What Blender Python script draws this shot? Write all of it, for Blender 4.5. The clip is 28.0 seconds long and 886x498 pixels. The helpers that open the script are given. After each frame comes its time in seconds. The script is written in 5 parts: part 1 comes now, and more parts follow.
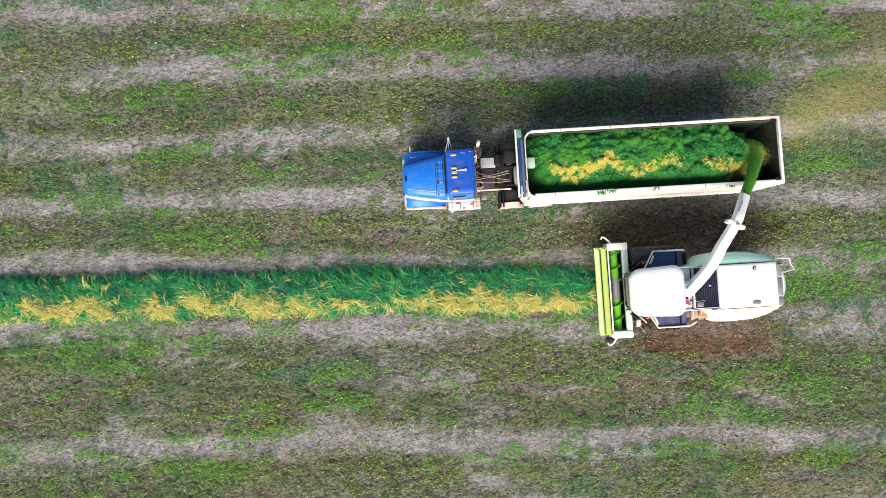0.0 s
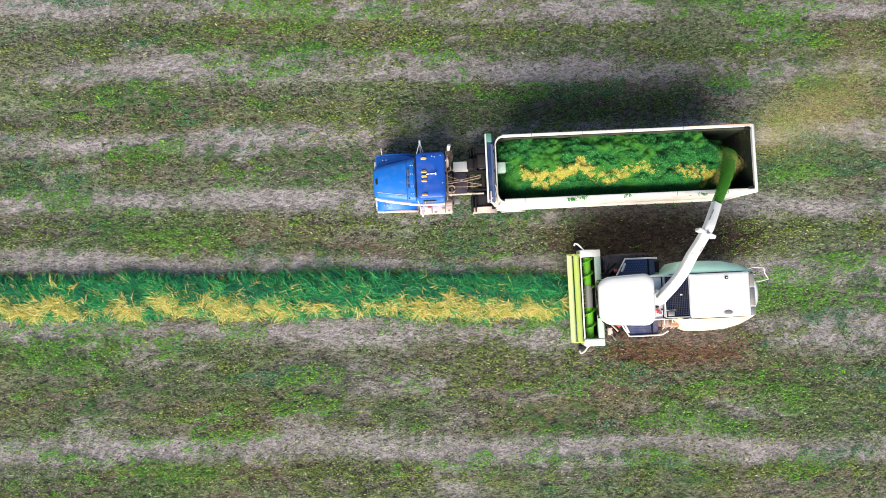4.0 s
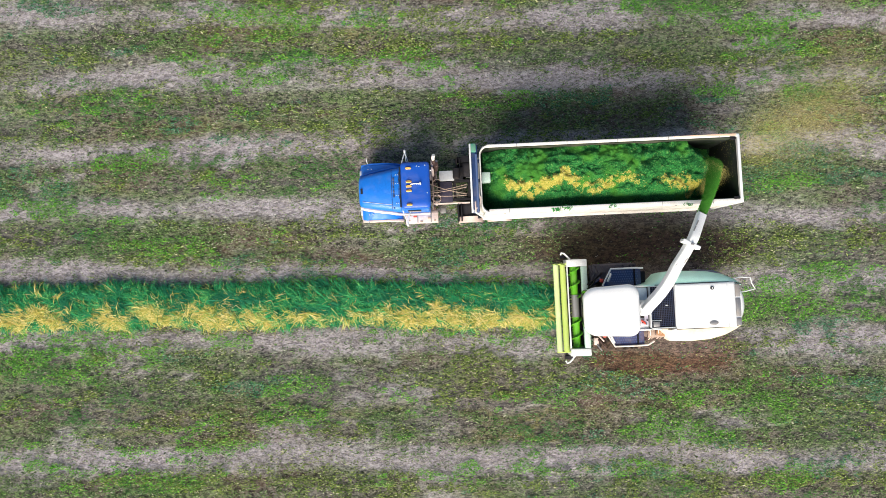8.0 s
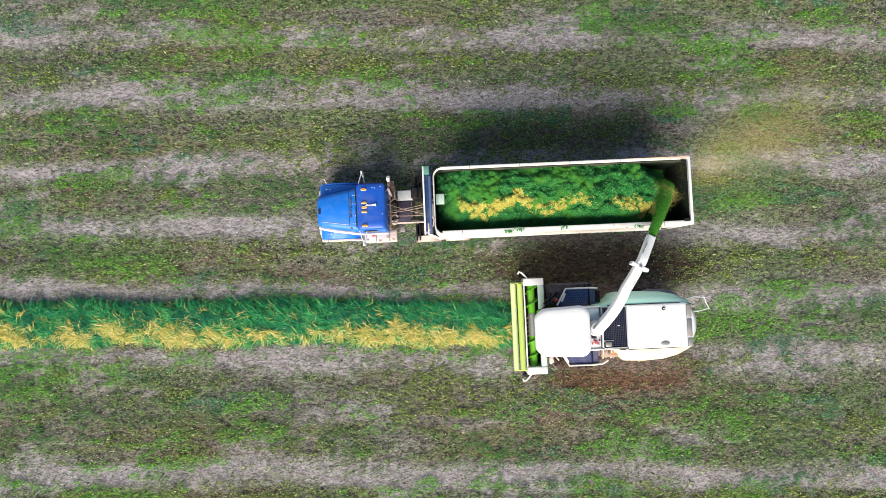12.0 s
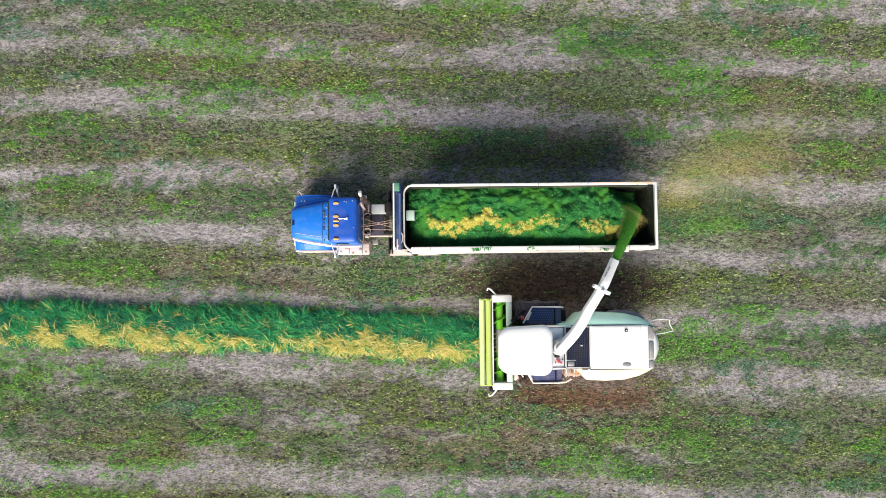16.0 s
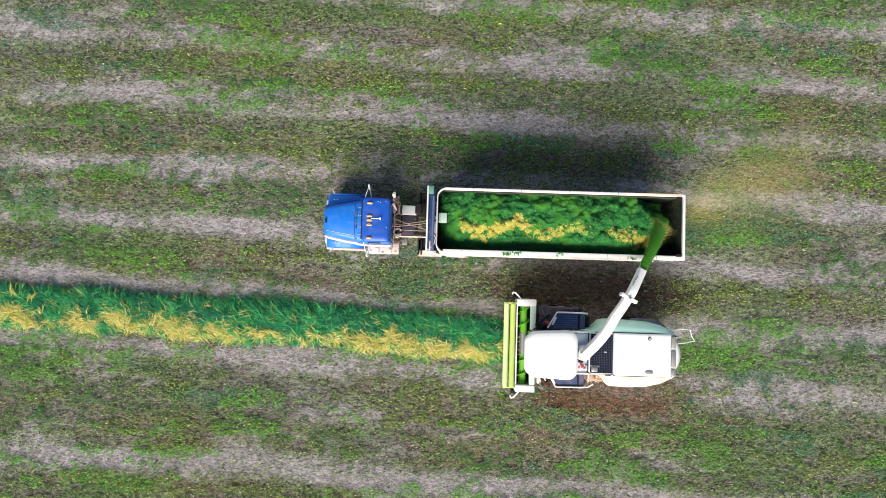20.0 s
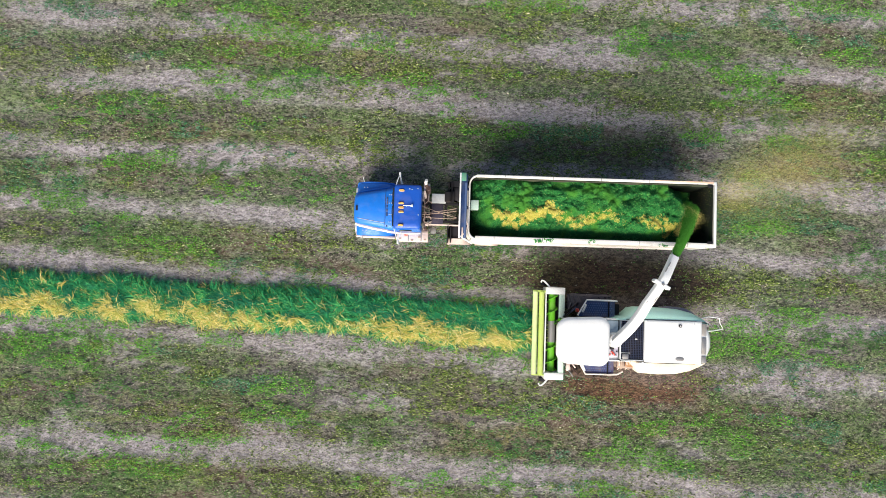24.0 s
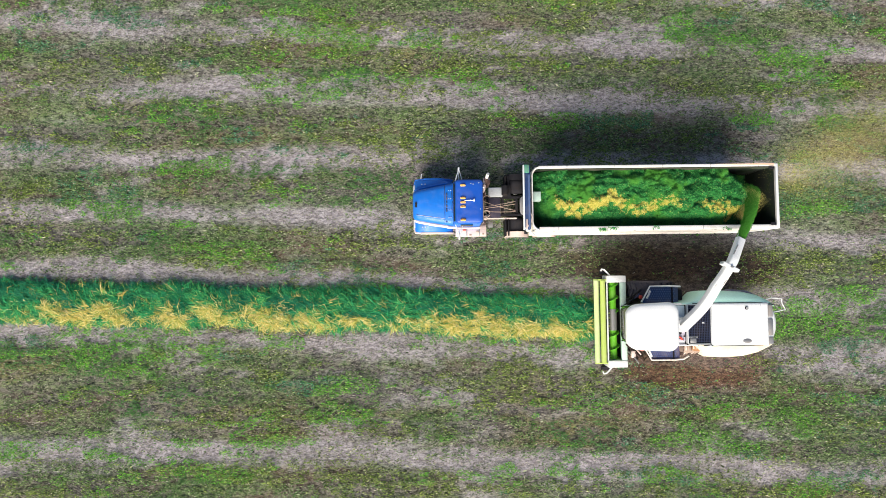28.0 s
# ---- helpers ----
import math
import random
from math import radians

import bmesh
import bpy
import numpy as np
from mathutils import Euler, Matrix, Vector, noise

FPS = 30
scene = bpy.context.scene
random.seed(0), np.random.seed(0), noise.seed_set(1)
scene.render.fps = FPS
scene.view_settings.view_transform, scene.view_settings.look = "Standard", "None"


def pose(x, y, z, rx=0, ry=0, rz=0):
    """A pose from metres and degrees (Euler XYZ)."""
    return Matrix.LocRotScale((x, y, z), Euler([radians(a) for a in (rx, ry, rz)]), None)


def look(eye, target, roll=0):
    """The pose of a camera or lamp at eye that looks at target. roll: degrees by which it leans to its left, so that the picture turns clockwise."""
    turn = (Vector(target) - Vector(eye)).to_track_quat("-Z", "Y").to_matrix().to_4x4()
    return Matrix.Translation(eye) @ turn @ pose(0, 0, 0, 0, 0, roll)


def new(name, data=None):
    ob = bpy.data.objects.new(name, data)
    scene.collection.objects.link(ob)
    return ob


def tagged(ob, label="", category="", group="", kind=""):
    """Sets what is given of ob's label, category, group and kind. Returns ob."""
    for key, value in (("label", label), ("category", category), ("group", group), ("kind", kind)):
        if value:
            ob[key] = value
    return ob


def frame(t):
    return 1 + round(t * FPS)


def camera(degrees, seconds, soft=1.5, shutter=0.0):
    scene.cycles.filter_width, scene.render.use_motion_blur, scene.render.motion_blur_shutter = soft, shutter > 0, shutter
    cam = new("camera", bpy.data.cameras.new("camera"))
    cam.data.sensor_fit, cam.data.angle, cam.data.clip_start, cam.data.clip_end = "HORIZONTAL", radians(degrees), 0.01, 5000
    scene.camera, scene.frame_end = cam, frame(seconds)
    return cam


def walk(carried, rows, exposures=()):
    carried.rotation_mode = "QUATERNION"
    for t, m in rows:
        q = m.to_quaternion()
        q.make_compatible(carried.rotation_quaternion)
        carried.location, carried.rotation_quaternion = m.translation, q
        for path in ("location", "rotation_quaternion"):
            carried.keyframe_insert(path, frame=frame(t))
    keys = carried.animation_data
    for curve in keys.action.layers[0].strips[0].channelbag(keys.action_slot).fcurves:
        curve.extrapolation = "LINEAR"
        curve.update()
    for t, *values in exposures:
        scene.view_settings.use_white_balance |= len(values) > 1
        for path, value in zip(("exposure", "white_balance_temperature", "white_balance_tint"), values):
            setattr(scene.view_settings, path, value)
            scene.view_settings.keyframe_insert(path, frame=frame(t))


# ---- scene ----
# the camera hangs under a drone that keeps pace with the two machines: t, x, y, height, yaw
cam = camera(77.49, 28.0, soft=0.8)
TILT = 2.31
ROWS = [
    (0, -2.927, -4.162, 26.044, -3.41),
    (0.5, -2.667, -4.160, 25.989, -3.26),
    (1, -2.425, -4.144, 25.977, -3.18),
    (1.5, -2.225, -4.144, 25.973, -3.06),
    (2, -2.053, -4.139, 25.955, -2.95),
    (2.5, -1.898, -4.111, 25.894, -2.93),
    (3, -1.776, -4.079, 25.821, -2.90),
    (3.5, -1.678, -4.048, 25.792, -2.80),
    (5.5, -1.449, -3.932, 25.655, -1.95),
    (6, -1.406, -3.889, 25.648, -2.12),
    (6.5, -1.343, -3.838, 25.641, -2.30),
    (7, -1.245, -3.780, 25.616, -2.49),
    (7.5, -1.111, -3.702, 25.639, -2.60),
    (8, -0.948, -3.623, 25.682, -2.59),
    (8.5, -0.754, -3.539, 25.707, -2.60),
    (9, -0.550, -3.431, 25.739, -2.80),
    (9.5, -0.345, -3.320, 25.778, -2.96),
    (10, -0.134, -3.229, 25.808, -3.07),
    (10.5, 0.110, -3.147, 25.845, -3.06),
    (11, 0.390, -3.056, 25.899, -2.90),
    (11.5, 0.679, -2.956, 25.948, -2.74),
    (12, 0.971, -2.861, 25.966, -2.51),
    (12.5, 1.273, -2.768, 25.992, -2.37),
    (14.5, 2.122, -2.388, 26.198, -1.91),
    (15, 2.258, -2.336, 26.245, -1.52),
    (15.5, 2.337, -2.294, 26.325, -1.00),
    (16, 2.332, -2.237, 26.398, -0.54),
    (16.5, 2.253, -2.187, 26.470, 0.03),
    (17, 2.112, -2.154, 26.557, 0.50),
    (17.5, 1.925, -2.123, 26.631, 0.69),
    (18, 1.718, -2.095, 26.690, 0.85),
    (18.5, 1.524, -2.086, 26.770, 1.05),
    (19, 1.361, -2.090, 26.810, 1.17),
    (19.5, 1.211, -2.116, 26.847, 1.40),
    (20, 1.062, -2.167, 26.888, 1.74),
    (20.5, 0.887, -2.229, 26.917, 2.06),
    (21, 0.681, -2.312, 26.956, 2.36),
    (21.5, 0.475, -2.395, 26.956, 2.50),
    (23.5, -0.151, -2.715, 27.003, 2.14),
    (24, -0.287, -2.773, 26.972, 1.86),
    (24.5, -0.446, -2.856, 26.979, 1.66),
    (25, -0.621, -2.939, 26.994, 1.51),
    (25.5, -0.809, -3.017, 27.002, 1.29),
    (26, -1.037, -3.076, 27.005, 0.89),
    (26.5, -1.407, -3.104, 27.018, 0.38),
    (27, -1.968, -3.095, 27.051, -0.13),
    (27.5, -2.557, -3.076, 27.049, -0.48),
    (28, -3.115, -3.059, 27.052, -0.67),
]
walk(cam, [(t, pose(x, y, z, TILT, 0, yaw)) for t, x, y, z, yaw in ROWS])

# ---- daylight ----
SUN_ELEV, SUN_AZ = 35.0, -14.0      # degrees; the sun stands south (-y), a little west
world = bpy.data.worlds.new("world")
scene.world = world
world.use_nodes = True
wn = world.node_tree.nodes
sky = wn.new("ShaderNodeTexSky")
sky.sky_type, sky.sun_disc = "NISHITA", False
sky.sun_elevation, sky.sun_rotation = radians(SUN_ELEV), radians(180 - SUN_AZ)
sky.dust_density = 2.0
wn["Background"].inputs["Strength"].default_value = 0.09
world.node_tree.links.new(sky.outputs["Color"], wn["Background"].inputs["Color"])
sun_data = bpy.data.lights.new("sun", "SUN")
sun_data.energy, sun_data.angle, sun_data.color = 4.9, radians(46.0), (1.0, 0.91, 0.77)
sun = new("sun", sun_data)
az, el = radians(SUN_AZ), radians(SUN_ELEV)
sun.matrix_world = look((30 * math.sin(az), -30 * math.cos(az), 30 * math.tan(el)), (0, 0, 0))
scene.view_settings.exposure = 0.43


# ---- materials ----
class Net:
    """A small wrapper to wire shader nodes."""

    def __init__(self, name):
        self.mat = bpy.data.materials.new(name)
        self.mat.use_nodes = True
        self.tree = self.mat.node_tree
        self.bsdf = self.tree.nodes["Principled BSDF"]
        self.pos = self.node("ShaderNodeNewGeometry").outputs["Position"]

    def node(self, kind):
        return self.tree.nodes.new(kind)

    def put(self, value, socket):
        if hasattr(value, "is_output"):
            self.tree.links.new(value, socket)
        else:
            socket.default_value = value

    def noise(self, scale, detail=3.0, rough=0.55, stretch=(1, 1, 1), vec=None, shift=0.0):
        m = self.node("ShaderNodeMapping")
        m.inputs["Scale"].default_value = stretch
        m.inputs["Location"].default_value = (shift, shift * 1.7, shift * 0.6)
        self.put(vec or self.pos, m.inputs["Vector"])
        n = self.node("ShaderNodeTexNoise")
        n.inputs["Scale"].default_value, n.inputs["Detail"].default_value, n.inputs["Roughness"].default_value = scale, detail, rough
        self.put(m.outputs[0], n.inputs["Vector"])
        return n.outputs[0]

    def span(self, value, a, b, lo=0.0, hi=1.0):
        n = self.node("ShaderNodeMapRange")
        n.interpolation_type = "SMOOTHSTEP"
        self.put(value, n.inputs["Value"])
        for key, v in (("From Min", a), ("From Max", b), ("To Min", lo), ("To Max", hi)):
            n.inputs[key].default_value = v
        return n.outputs[0]

    def math(self, op, a, b=0.0, c=0.0):
        n = self.node("ShaderNodeMath")
        n.operation = op
        for v, s in zip((a, b, c), n.inputs):
            self.put(v, s)
        return n.outputs[0]

    def mix(self, fac, a, b, mode="MIX"):
        n = self.node("ShaderNodeMix")
        n.data_type, n.blend_type = "RGBA", mode
        self.put(fac, n.inputs[0])
        for v, s in ((a, n.inputs[6]), (b, n.inputs[7])):
            self.put((*v, 1) if isinstance(v, tuple) else v, s)
        return n.outputs[2]

    def bump(self, height, strength=0.3, distance=0.02):
        n = self.node("ShaderNodeBump")
        n.inputs["Strength"].default_value, n.inputs["Distance"].default_value = strength, distance
        self.put(height, n.inputs["Height"])
        self.tree.links.new(n.outputs[0], self.bsdf.inputs["Normal"])

    def done(self, color, rough=0.6, metal=0.0, coat=0.0):
        self.put((*color, 1) if isinstance(color, tuple) else color, self.bsdf.inputs["Base Color"])
        self.put(rough, self.bsdf.inputs["Roughness"])
        self.put(metal, self.bsdf.inputs["Metallic"])
        self.put(coat, self.bsdf.inputs["Coat Weight"])
        return self.mat


def painted(name, color, rough=0.4, metal=0.0, coat=0.0, dust=0.25, dust_color=(0.34, 0.27, 0.2), scale=2.5, grain=0.08, spec=0.5):
    """Paint, plastic or metal with blotches, fine grain and a film of field dust."""
    n = Net(name)
    big = n.span(n.noise(scale, 4), 0.42, 0.75)
    fine = n.noise(scale * 22, 3)
    base = n.mix(n.span(fine, 0.3, 0.75), tuple(c * (1 - grain * 2) for c in color), tuple(min(1, c * (1 + grain)) for c in color))
    col = n.mix(n.math("MULTIPLY", big, dust), base, dust_color)
    n.bump(fine, 0.06, 0.01)
    n.bsdf.inputs["Specular IOR Level"].default_value = spec
    return n.done(col, n.span(big, 0, 1, rough, min(1, rough + 0.3)), metal, coat)


def by_island(name, stops, rough=0.75, patch=None, translucent=0.25):
    """Leaves and chaff: each island takes its own shade."""
    n = Net(name)
    geo = n.node("ShaderNodeNewGeometry")
    ramp = n.node("ShaderNodeValToRGB")
    e = ramp.color_ramp.elements
    for k, (p, c) in enumerate(stops):
        s = e[k] if k < 2 else e.new(p)
        s.position, s.color = p, (*c, 1)
    n.put(geo.outputs["Random Per Island"], ramp.inputs[0])
    col = ramp.outputs[0]
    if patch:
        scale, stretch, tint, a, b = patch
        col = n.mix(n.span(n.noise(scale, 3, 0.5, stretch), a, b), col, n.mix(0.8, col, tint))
    n.done(col, rough)
    if translucent:
        t = n.node("ShaderNodeBsdfTranslucent")
        n.put(col, t.inputs["Color"])
        m = n.node("ShaderNodeMixShader")
        m.inputs[0].default_value = translucent
        n.tree.links.new(n.bsdf.outputs[0], m.inputs[1])
        n.tree.links.new(t.outputs[0], m.inputs[2])
        n.tree.links.new(m.outputs[0], n.tree.nodes["Material Output"].inputs["Surface"])
    return n.mat


SLOPE = 0.045                        # the field's rows drift this much from the x axis
SHADE_AND_RED = ((7.7, -2.9, 5.5, 2.0), (9.2, -7.8, 3.6, 1.2))     # painted shade beside the harvester, then a red-brown patch: centre and half axes
BANDS = ((14.2, 0.5), (11.3, 0.55), (8.4, 0.6), (5.4, 0.7), (2.2, 0.75), (-0.9, 0.7), (-3.9, 0.9), (-6.9, 0.85), (-12.5, 1.0), (-15.6, 0.6))


def field_material():
    n = Net("stubble_soil")
    xyz = n.node("ShaderNodeSeparateXYZ")
    n.put(n.pos, xyz.inputs[0])
    wander = n.noise(0.12, 2, 0.5, (0.35, 1, 1))
    ragged = n.noise(0.8, 4, 0.6, (0.3, 1, 1), shift=13)
    v = n.math("ADD", xyz.outputs[1], n.math("MULTIPLY", xyz.outputs[0], SLOPE))
    v = n.math("ADD", v, n.math("MULTIPLY_ADD", wander, 1.8, -0.9))
    v = n.math("ADD", v, n.math("MULTIPLY_ADD", ragged, 0.9, -0.45))
    ramp = n.node("ShaderNodeValToRGB")
    ramp.color_ramp.interpolation = "EASE"
    stops = []
    for c, w in BANDS:
        for d, k in ((-1.08, 0.02), (0, w), (1.08, 0.02)):
            stops.append(((c + d + 20) / 40, k))
    e = ramp.color_ramp.elements
    for k, (p, g) in enumerate(sorted(stops)):
        s = e[k] if k < 2 else e.new(p)
        s.position, s.color = p, (g, g, g, 1)
    n.put(n.math("MULTIPLY_ADD", v, 1 / 40, 0.5), ramp.inputs[0])
    patch = n.noise(0.55, 4, 0.6, (0.2, 1, 1), shift=7)
    blot = n.noise(0.6, 5, 0.6, (0.35, 1, 1), shift=21)
    tuft = n.noise(3.0, 4, 0.65, (0.6, 1, 1), shift=5)
    fibre = n.noise(9, 4, 0.7, (0.5, 1, 1))
    grit = n.noise(24, 3, 0.7, (0.6, 1, 1))
    speck = n.math("ADD", n.math("MULTIPLY", grit, 0.4), n.math("MULTIPLY", fibre, 0.6))
    soil = n.mix(n.span(speck, 0.42, 0.585), (0.024, 0.021, 0.017), (0.255, 0.23, 0.2))
    hue = n.noise(0.3, 3, 0.5, (0.45, 1, 1), shift=40)
    soil = n.mix(n.span(hue, 0.5, 0.66, 0, 0.75), soil, n.mix(0.55, soil, (0.19, 0.1, 0.06)))
    soil = n.mix(n.span(hue, 0.5, 0.36, 0, 0.6), soil, n.mix(0.5, soil, (0.13, 0.115, 0.15)))
    for k, (cx, cy, rx, ry) in enumerate(SHADE_AND_RED):
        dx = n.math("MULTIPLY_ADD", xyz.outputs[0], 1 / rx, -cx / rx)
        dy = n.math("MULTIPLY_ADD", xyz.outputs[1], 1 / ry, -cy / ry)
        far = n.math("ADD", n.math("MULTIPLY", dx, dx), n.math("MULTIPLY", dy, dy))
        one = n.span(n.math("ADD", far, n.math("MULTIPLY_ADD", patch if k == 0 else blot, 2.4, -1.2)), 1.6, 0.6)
        # k == 0 puts the harvester's shade into the soil colour; k == 1 is red-brown
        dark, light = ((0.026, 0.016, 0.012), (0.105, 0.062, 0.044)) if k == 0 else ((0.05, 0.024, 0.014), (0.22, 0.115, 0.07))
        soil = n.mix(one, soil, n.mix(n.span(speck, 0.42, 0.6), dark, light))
        shade_and_red = one if k == 0 else n.math("MAXIMUM", shade_and_red, one)
    moss = n.mix(n.span(speck, 0.41, 0.59), (0.018, 0.04, 0.015), (0.205, 0.31, 0.095))
    olive = n.mix(n.span(speck, 0.41, 0.59), (0.034, 0.034, 0.012), (0.27, 0.26, 0.075))
    moss = n.mix(n.span(n.noise(0.22, 3, 0.5, (0.5, 1, 1), shift=61), 0.48, 0.64), moss, olive)
    dry = n.mix(n.span(speck, 0.38, 0.62), (0.2, 0.178, 0.195), (0.6, 0.55, 0.605))
    green = n.span(n.math("ADD", n.math("MULTIPLY", n.noise(0.8, 4, 0.6, (0.22, 1, 1), shift=3), 0.62), n.math("MULTIPLY", tuft, 0.38)), 0.42, 0.6, 0.08, 0.9)
    outside = n.math("MULTIPLY_ADD", shade_and_red, -0.8, 1.0)
    col = n.mix(n.math("MULTIPLY", green, outside), soil, moss)
    straw = n.math("ADD", n.math("MULTIPLY", ramp.outputs[0], n.span(patch, 0.36, 0.6, 0.68, 1.1)), n.math("MULTIPLY", n.span(blot, 0.45, 0.68, 0, 0.62), n.span(patch, 0.36, 0.6, 0.35, 1.0)))
    edge = n.math("ADD", straw, n.math("ADD", n.math("MULTIPLY_ADD", tuft, 0.7, -0.35), n.math("MULTIPLY_ADD", speck, 0.5, -0.25)))
    col = n.mix(n.math("MULTIPLY", n.span(edge, 0.1, 0.86, 0.03, 0.92), outside), col, dry)
    n.bump(n.math("ADD", fibre, grit), 1.0, 0.07)
    return n.done(col, 0.95)


BLUE = painted("blue_truck_paint", (0.007, 0.175, 0.7), 0.42, 0.0, 0.1, 0.05)
# truck blue darkened: the roof's weaker sky reflection is put into the colour
BLUE_ROOF = painted("roof_blue_with_dim_sky", (0.008, 0.09, 0.5), 0.42, 0.0, 0.1, 0.06)
BLUE_DARK = painted("dark_blue_steel", (0.03, 0.07, 0.2), 0.5, 0.2, 0, 0.3)
WHITE = painted("white_paint", (0.84, 0.86, 0.87), 0.35, 0, 0.2, 0.1, (0.62, 0.58, 0.5))
WHITE_RAIL = painted("grimy_white_rail_paint", (0.82, 0.81, 0.78), 0.45, 0, 0, 0.4, (0.5, 0.43, 0.36), 1.8)
WHITE_DUSTY = painted("dusty_white_paint", (0.8, 0.77, 0.72), 0.5, 0, 0, 0.5, (0.55, 0.42, 0.34), 1.6)
CREAM = painted("dusty_cream_paint", (0.8, 0.72, 0.58), 0.5, 0, 0, 0.45, (0.55, 0.4, 0.25), 1.2)
MINT = painted("mint_green_paint", (0.58, 0.98, 0.82), 0.4, 0, 0.2, 0.1, (0.55, 0.65, 0.55))
PALE_MINT = painted("pale_mint_plastic", (0.52, 0.7, 0.62), 0.5, 0, 0, 0.2)
LIME = painted("lime_green_paint", (0.48, 0.62, 0.15), 0.45, 0, 0, 0.3, (0.5, 0.5, 0.28), 3)
GREEN = painted("bright_green_paint", (0.14, 0.5, 0.02), 0.45, 0, 0, 0.15)
STEEL = painted("worn_grey_steel", (0.36, 0.36, 0.37), 0.45, 0.6, 0, 0.35)
PALE_GREY = painted("pale_grey_metal", (0.6, 0.63, 0.66), 0.45, 0.1, 0, 0.2)
DARK = painted("black_chassis_paint", (0.018, 0.018, 0.022), 0.6, 0, 0, 0.16, (0.12, 0.09, 0.07), spec=0.12)
RUST = painted("rusty_exhaust_steel", (0.07, 0.04, 0.035), 0.7, 0.3, 0, 0.45, (0.4, 0.28, 0.26), 7)
# pink field dust; on the truck's south edges also painted warm sunlight
PINK_DUST_SUN = painted("pink_dust_and_warm_sun", (0.8, 0.64, 0.58), 0.6, 0.1, 0, 0.6, (0.86, 0.76, 0.7), 2)
CHROME = painted("chrome", (0.75, 0.75, 0.76), 0.15, 0.9, 0, 0.2, (0.7, 0.6, 0.55))
RUBBER = painted("black_tyre_rubber", (0.028, 0.028, 0.034), 0.85, 0, 0, 0.12, (0.13, 0.09, 0.06), spec=0.12)
RUBBER_GREY = painted("dusty_tyre_rubber", (0.07, 0.068, 0.085), 0.85, 0, 0, 0.3, (0.2, 0.17, 0.17), 3, spec=0.12)
RUBBER_MUD = painted("muddy_tyre_rubber", (0.05, 0.04, 0.035), 0.9, 0, 0, 0.9, (0.24, 0.16, 0.11), 3, spec=0.12)
HOSE = painted("dusty_air_hose", (0.42, 0.31, 0.25), 0.6, 0, 0, 0.4)
AMBER = painted("amber_lens", (1.0, 0.55, 0.16), 0.2, 0, 0.6, 0.1)
RED = painted("red_plastic", (0.6, 0.06, 0.04), 0.4, 0, 0, 0.3)
TARP = painted("dark_grey_tarp", (0.045, 0.055, 0.04), 0.8, 0, 0, 0.3, (0.14, 0.12, 0.07), 3, spec=0.12)
GLASS = painted("tinted_cab_glass", (0.02, 0.025, 0.03), 0.08, 0, 0.5, 0.15)
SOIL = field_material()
FODDER = by_island("chopped_green_fodder", [(0, (0.006, 0.1, 0.022)), (0.5, (0.022, 0.26, 0.05)), (0.93, (0.08, 0.43, 0.09)), (1, (0.28, 0.52, 0.13))],
                   patch=(0.7, (1, 1, 1), (0.1, 0.38, 0.035), 0.5, 0.65))
FODDER_DRY = by_island("chopped_yellow_fodder", [(0, (0.42, 0.42, 0.06)), (0.3, (0.6, 0.55, 0.09)), (0.7, (0.76, 0.68, 0.15)), (1, (0.86, 0.78, 0.27))])
# dark stop and teal tint put the shade between tufts into the blade colour
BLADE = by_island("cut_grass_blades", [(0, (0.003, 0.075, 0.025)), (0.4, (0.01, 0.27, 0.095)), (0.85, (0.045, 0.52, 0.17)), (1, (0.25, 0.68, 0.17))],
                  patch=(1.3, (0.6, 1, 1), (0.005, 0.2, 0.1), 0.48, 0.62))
BLADE_DRY = by_island("sun_dried_grass_blades", [(0, (0.2, 0.36, 0.05)), (0.3, (0.55, 0.5, 0.1)), (0.65, (0.8, 0.66, 0.19)), (1, (0.95, 0.84, 0.42))])
LEAF = by_island("weed_leaves", [(0, (0.022, 0.042, 0.015)), (0.35, (0.07, 0.125, 0.04)), (0.75, (0.165, 0.3, 0.08)), (0.95, (0.32, 0.44, 0.18)), (1, (0.62, 0.6, 0.47))],
                 patch=(0.35, (0.4, 1, 1), (0.06, 0.2, 0.045), 0.5, 0.64))
LEAF_LUSH = by_island("vivid_weed_leaves", [(0, (0.03, 0.13, 0.011)), (0.4, (0.082, 0.34, 0.02)), (0.85, (0.2, 0.54, 0.045)), (1, (0.42, 0.66, 0.14))])
LEAF_TEAL = by_island("clover_leaves", [(0, (0.012, 0.06, 0.028)), (0.5, (0.04, 0.19, 0.085)), (0.9, (0.11, 0.36, 0.18)), (1, (0.32, 0.55, 0.36))])
LEAF_LIME = by_island("yellowish_weed_leaves", [(0, (0.035, 0.05, 0.014)), (0.35, (0.09, 0.15, 0.028)), (0.75, (0.235, 0.355, 0.05)), (0.94, (0.39, 0.46, 0.14)), (1, (0.72, 0.68, 0.48))])
STREAM = by_island("flying_green_fodder", [(0, (0.06, 0.28, 0.025)), (1, (0.1, 0.4, 0.035))], translucent=0.4)
SLATE = painted("slate_grey_plastic", (0.16, 0.17, 0.25), 0.55, 0, 0, 0.25)
DECK_BLUE = painted("pale_blue_grey_deck", (0.55, 0.68, 0.78), 0.5, 0, 0, 0.2, (0.6, 0.55, 0.55))
LILAC = painted("pale_lilac_metal", (0.62, 0.58, 0.68), 0.5, 0.1, 0, 0.3, (0.5, 0.42, 0.42), 6)
RUST_PALE = painted("faded_rust_paint", (0.34, 0.17, 0.08), 0.7, 0, 0, 0.5, (0.5, 0.33, 0.2), 6)
PEACH = painted("peach_warm_reflection", (0.85, 0.55, 0.4), 0.6, 0, 0, 0.4, (0.8, 0.72, 0.62), 3)
